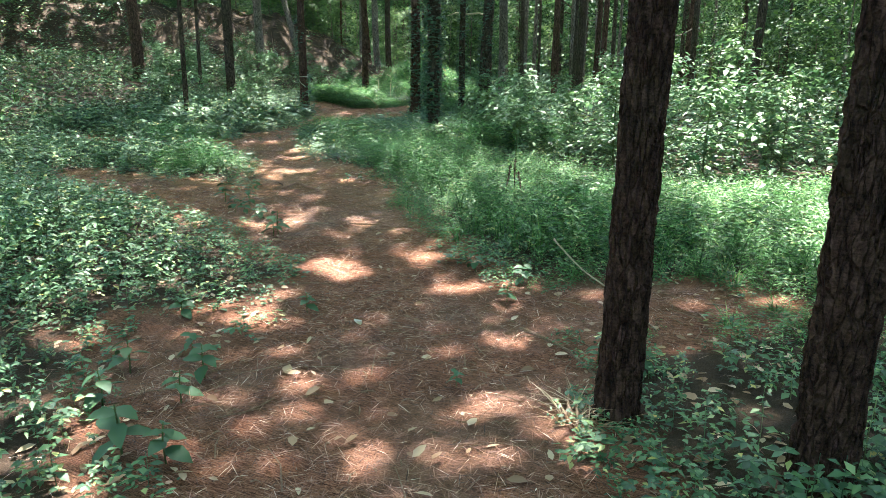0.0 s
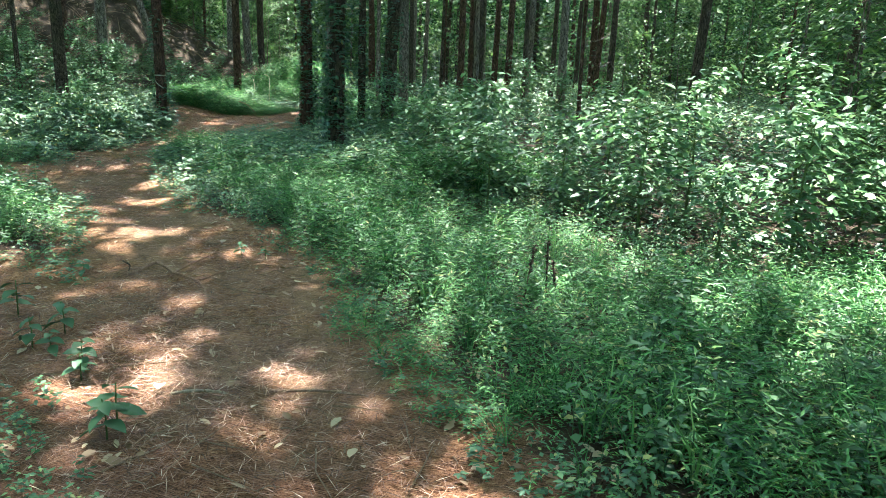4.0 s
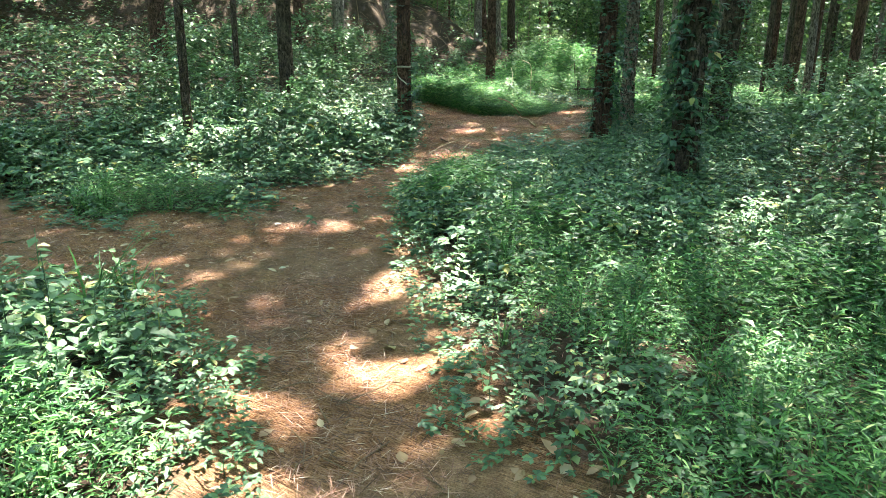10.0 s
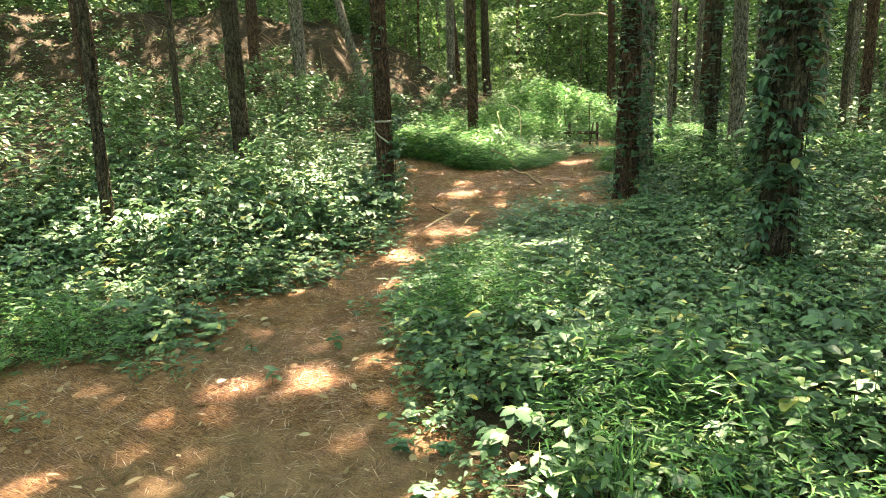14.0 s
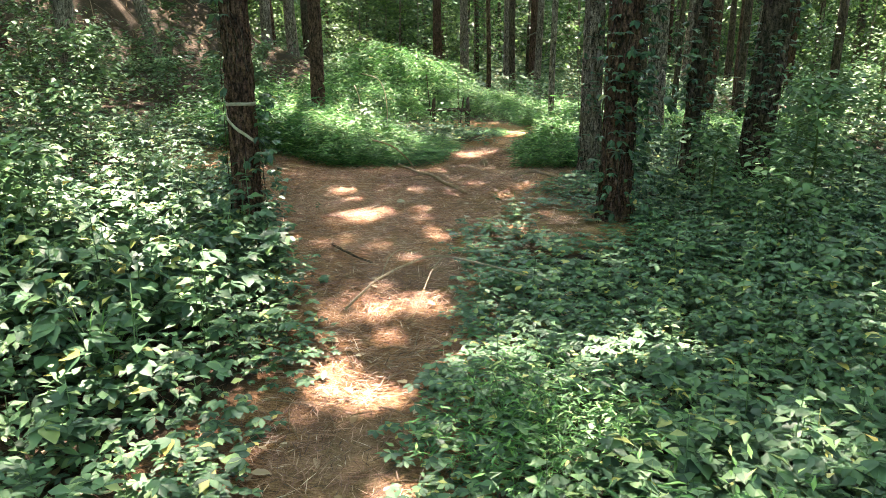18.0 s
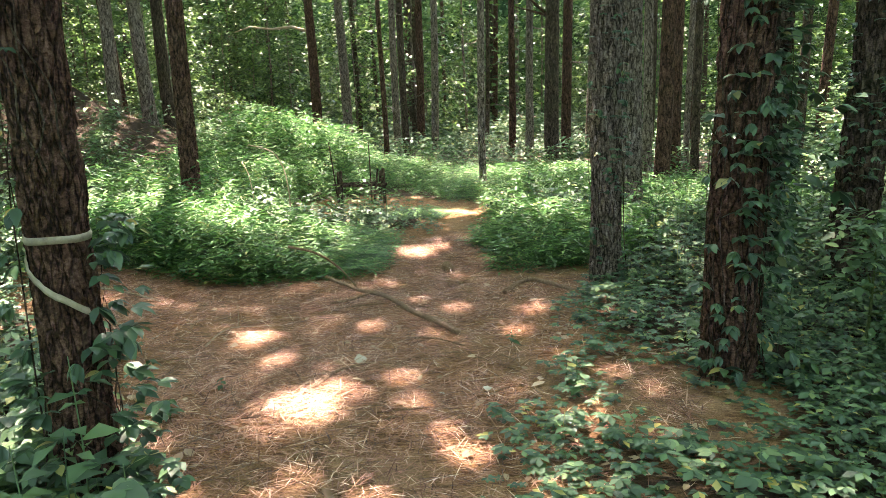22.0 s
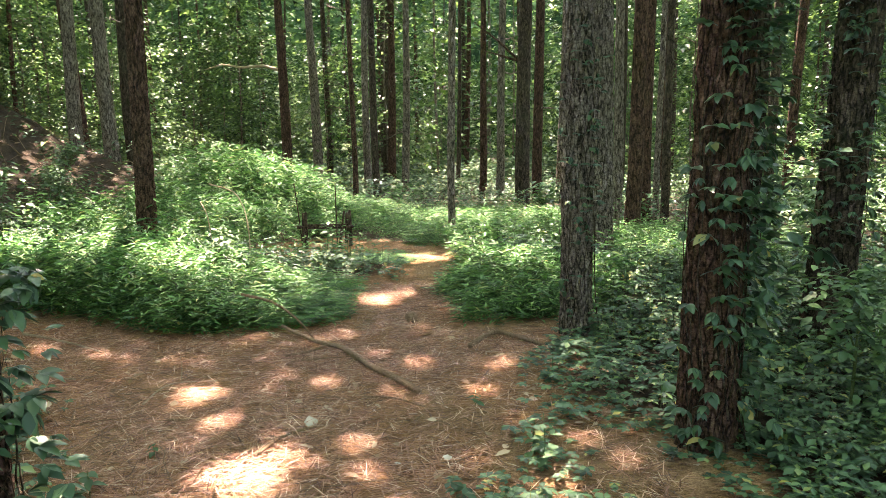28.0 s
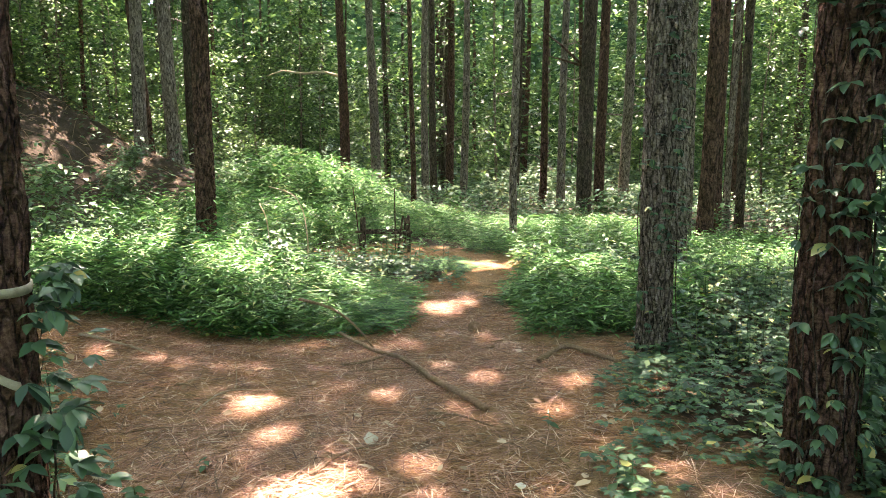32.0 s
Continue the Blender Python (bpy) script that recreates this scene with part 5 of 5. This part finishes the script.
stick("fallen_stick", [(6.62, -12.0, .02), (6.70, -12.1, .03), (6.86, -12.14, .02)], .007, .005, "pale broken stick on the trail", "stick", PALE_TWIG, seed=42)
stick("fallen_stick", [(7.45, -14.2, .02), (7.68, -14.1, .025), (7.9, -14.05, .02)], .008, .005, "dry stick lying on the trail's needles", "stick", TWIG, seed=43)
stick("fallen_stick", [(7.0, -14.35, .015), (7.12, -14.3, .02), (7.26, -14.28, .015)], .008, .006, "short pale stick lying on the trail", "stick", PALE_TWIG, seed=44)
stick("fallen_stick", [(9.69, -14.75, .32), (9.99, -15.13, .26), (10.27, -15.31, .16), (10.63, -15.61, .04)], .007, .004, "long thin dry stick leaning in the grass", "stick", PALE_TWIG, seed=14)
stick("fallen_stick", [(9.88, -15.86, .015), (10.11, -16.01, .02), (10.3, -16.15, .02), (10.5, -16.4, .02)], .012, .008, "brown stick lying beside the trail", "stick", TWIG, seed=15)
stick("dry_cane", [(-2.75, 2.9, .92), (-2.25, 2.35, .88), (-1.96, 1.85, .62), (-1.93, 1.78, .05)], .009, .007, "pale dry cane arching out of the grass", "twig", PALE_TWIG, seed=16)
stick("dry_cane", [(-2.5, 1.9, .80), (-2.35, 1.7, .62), (-2.25, 1.55, .1)], .007, .006, "short pale cane standing in the grass", "twig", PALE_TWIG, seed=17)
for k, (x0, y0, x1, y1, h) in enumerate([(-.4, 11.6, 1.9, 10.6, .12), (.3, 11.0, 2.6, 11.5, .10), (1.0, 12.2, 3.4, 11.0, .2), (2.4, 10.2, 4.2, 11.9, .10)]):
    stick("fallen_branch", [(x0, y0, h), ((x0 + x1) / 2, (y0 + y1) / 2, h + .08), (x1, y1, h)], .035, .02, "pale fallen bough among the far pines", "branch", PALE_TWIG, seed=30 + k, group="fallen boughs")


def stone(x, y, r, label, colour):
    bm = bmesh.new()
    bmesh.ops.create_icosphere(bm, subdivisions=3, radius=r)
    for v in bm.verts:
        v.co *= 1 + .06 * noise.noise(v.co * (3 / r) * .4)
    me = bpy.data.meshes.new("stone")
    bm.to_mesh(me)
    bm.free()
    me.polygons.foreach_set("use_smooth", np.ones(len(me.polygons), bool))
    me.materials.append(colour)
    ob = new("stone", me)
    ob.location = up(x, y, r * .8)
    tagged(ob, label, "stone")


stone(.05, -.40, .052, "round brown stone at the mouth of the path", TWIG)


def pale_leaf(x, y, turn, size, tilt, label, material):
    """One large fallen leaf, cupped, with a stalk."""
    u = np.linspace(0, 1, 9)
    half = .42 * np.sin(np.pi * u ** .8) * (1 - .25 * u)
    rows = []
    for s in (-1, -.5, 0, .5, 1):
        rows.append(np.stack([s * half, u - .5, .10 * (s * s) * half * 2 + .06 * np.sin(u * 5)], -1))
    v = np.stack(rows, 1) * size
    n, k = v.shape[:2]
    i, j = np.meshgrid(np.arange(n - 1), np.arange(k - 1), indexing="ij")
    b = i * k + j
    f = np.stack([b, b + 1, b + k + 1, b + k], -1).reshape(-1, 4)
    ob = mesh_object("fallen_leaf", v.reshape(-1, 3), f, material, None, True)
    ob.matrix_basis = Matrix.Translation(up(x, y, .022)) @ pose(0, 0, 0, tilt, 6, turn)
    tagged(ob, label, "leaf", "single fallen leaves")


PALE_LEAF = leaf_material("bleached_leaf", [(0.0, (0.50, 0.47, 0.38)), (1.0, (0.66, 0.62, 0.50))], 0.6, 0.15, per_object=True)
TAN_LEAF = leaf_material("tan_leaf", [(0.0, (0.30, 0.19, 0.10)), (1.0, (0.46, 0.33, 0.20))], 0.6, 0.15, per_object=True)
pale_leaf(-.33, -2.50, 20, .10, 25, "large bleached leaf lying on the needles", PALE_LEAF)
for k, (x, y, s) in enumerate([(.41, -2.9, .06), (-.48, -2.75, .07), (-.61, -1.95, .06), (-1.78, -2.03, .07), (-.69, -2.54, .04), (.61, -2.66, .05), (.18, -2.99, .04), (-.2, -3.4, .05), (.3, -5.6, .06), (1.3, -8.9, .06),
                               (4.4, -11.2, .06), (6.7, -13.9, .07), (6.9, -14.3, .08), (7.3, -14.0, .06), (6.5, -12.9, .05), (8.9, -16.2, .07), (9.4, -16.6, .06), (5.6, -12.4, .06), (2.2, -9.7, .06), (9.0, -17.0, .07)]):
    pale_leaf(x, y, k * 77, s, 8 + 6 * (k % 4), "small curled tan leaf lying on the needles", TAN_LEAF if k % 3 else PALE_LEAF)


# ---- the little frame in the grass beyond the clearing ----
def wooden_frame():
    f = new("wooden_frame")
    f.matrix_basis = Matrix.Translation(up(-1.53, 4.1, 0)) @ pose(0, 0, 0, 0, 0, 4)
    tagged(f, "small dark weathered wooden frame with upright rods in the grass", "frame")
    post = lambda x, y, h, r, dx=0, dy=0: tube(curved([(x, y, -.06), (x + dx * .5, y + dy * .5, h * .5), (x + dx, y + dy, h)], 6), np.linspace(r, r * .85, 6), 8, .08, np.random.default_rng(int(abs(x) * 100 + h * 10)))
    for x, y, h, dx in ((-.27, -.02, .50, .0), (-.36, .30, .46, .01), (.36, .04, .52, -.01), (.27, .30, .46, .02)):
        part("post", post(x, y, h, .027, dx), BARK_DARK, f)
    part("brace", post(.20, -.02, .52, .018, .08), BARK_DARK, f)
    part("cross_bar", tube(curved([(-.40, 0, .29), (0, .0, .285), (.40, .02, .29)], 6), [.023] * 6, 8), BARK_DARK, f)
    part("cross_bar", tube(curved([(-.36, .30, .28), (.28, .30, .29)], 4), [.016] * 4, 8), BARK_DARK, f)
    part("rod", post(-.34, .1, .92, .009, -.10), BARK_DARK, f, "thin dark upright rod")
    part("rod", post(.16, .1, .90, .009, -.01), BARK_DARK, f, "thin dark upright rod")


wooden_frame()


def dry_tuft(x, y, seed, tall):
    """Withered grass at the foot of a tree."""
    ob = mesh_object("dry_grass_tuft", *tuft_plant(seed, 22, tall), DEAD)
    ob.location = up(x, y, 0)
    tagged(ob, "withered straw-coloured grass tuft at a pine's foot", "grass tuft", "dry grass tufts")


for k, (x, y, h) in enumerate([(10.50, -16.92, .13), (10.60, -16.98, .11), (10.52, -16.75, .10)]):
    dry_tuft(x, y, 200 + k, h)


def seed_stalk(x, y, h, turn):
    s = new("seed_stalk")
    s.location = up(x, y, 0)
    tagged(s, "dark dry seed head on a stalk in the grass", "seed head", "dry seed heads")
    c, d = math.cos(turn) * .05, math.sin(turn) * .05
    part("stalk", tube(curved([(0, 0, -.03), (c * .4, d * .4, h * .5), (c, d, h)], 6), [.005] * 6, 6), BARK_DARK, s)
    r = np.random.default_rng(int(h * 1000))
    n = 90
    t = r.uniform(.62, 1.05, n)
    v, f = leaves(BLADE, np.stack([c * t, d * t, h * t], -1) + r.normal(0, .006, (n, 3)), r.uniform(0, 6.28, n), r.uniform(.2, 1.2, n), r.uniform(.015, .035, n), r.uniform(.008, .014, n))
    tagged(part("seed_head", (v, f), BARK_DARK, s, "dark brown bristly seed head"), kind="stuff")


seed_stalk(8.36, -12.53, .42, .4)
seed_stalk(8.53, -12.67, .50, 2.0)
seed_stalk(8.60, -12.60, .36, 3.4)


# ---- seedlings on and beside the trail ----
def seedling(x, y, size, turn):
    p = new("seedling")
    p.matrix_basis = Matrix.LocRotScale(up(x, y, 0), Euler((0, 0, turn)), (size,) * 3)
    tagged(p, "small broad-leaved seedling growing on the trail", "seedling", "seedlings on the trail")
    shared("stem", ("seedling", "s"), lambda: tube([(0, 0, -.02), (.005, 0, .07), (0, .004, .13)], [.003, .0025, .0015], 5), STEM, p)
    for k in range(7):
        key = ("seedling", k)
        a = k * 2.4 + .3

        def blade(k=k, a=a):
            return leaves(CREASED, np.array([[0, 0, .05 + .012 * k]]), np.array([a]), np.array([-.25 + .2 * (k % 3)]), np.array([.085 - .005 * k]), np.array([.085 - .005 * k]), np.array([.3 * (k % 3 - 1)]))
        shared("leaf", key, blade, HERB, p)


for k, (x, y, s) in enumerate([(6.44, -14.32, 1.2), (7.0, -14.77, 1.5), (6.06, -14.12, 1.1), (6.2, -12.13, .9), (5.96, -12.1, .9), (5.15, -12.91, 1.0), (9.59, -15.4, 1.1), (9.12, -14.91, 1.3), (9.55, -15.0, 1.3), (8.48, -16.17, 1.1),
                               (.88, -8.59, .8), (1.54, -8.75, .9), (1.52, -8.18, .9), (1.12, -8.5, .8), (9.9, -16.8, .7), (8.6, -17.2, 1.5), (8.75, -17.5, 1.4), (8.5, -17.75, 1.7), (8.95, -18.0, 1.9), (9.15, -17.95, 1.5), (8.2, -17.35, 1.6), (8.3, -17.0, 1.2), (7.8, -16.6, 1.3), (5.44, -13.76, 1.8), (5.89, -13.86, 1.5), (6.34, -14.19, 1.3), (6.97, -14.67, 1.7), (5.9, -14.1, 1.4), (10.7, -16.3, 1.3), (10.45, -16.2, 1.1), (-1.0, -2.9, .6), (-1.1, -3.3, .9), (.55, -2.3, .7)]):
    seedling(x, y, s, k * 1.9)
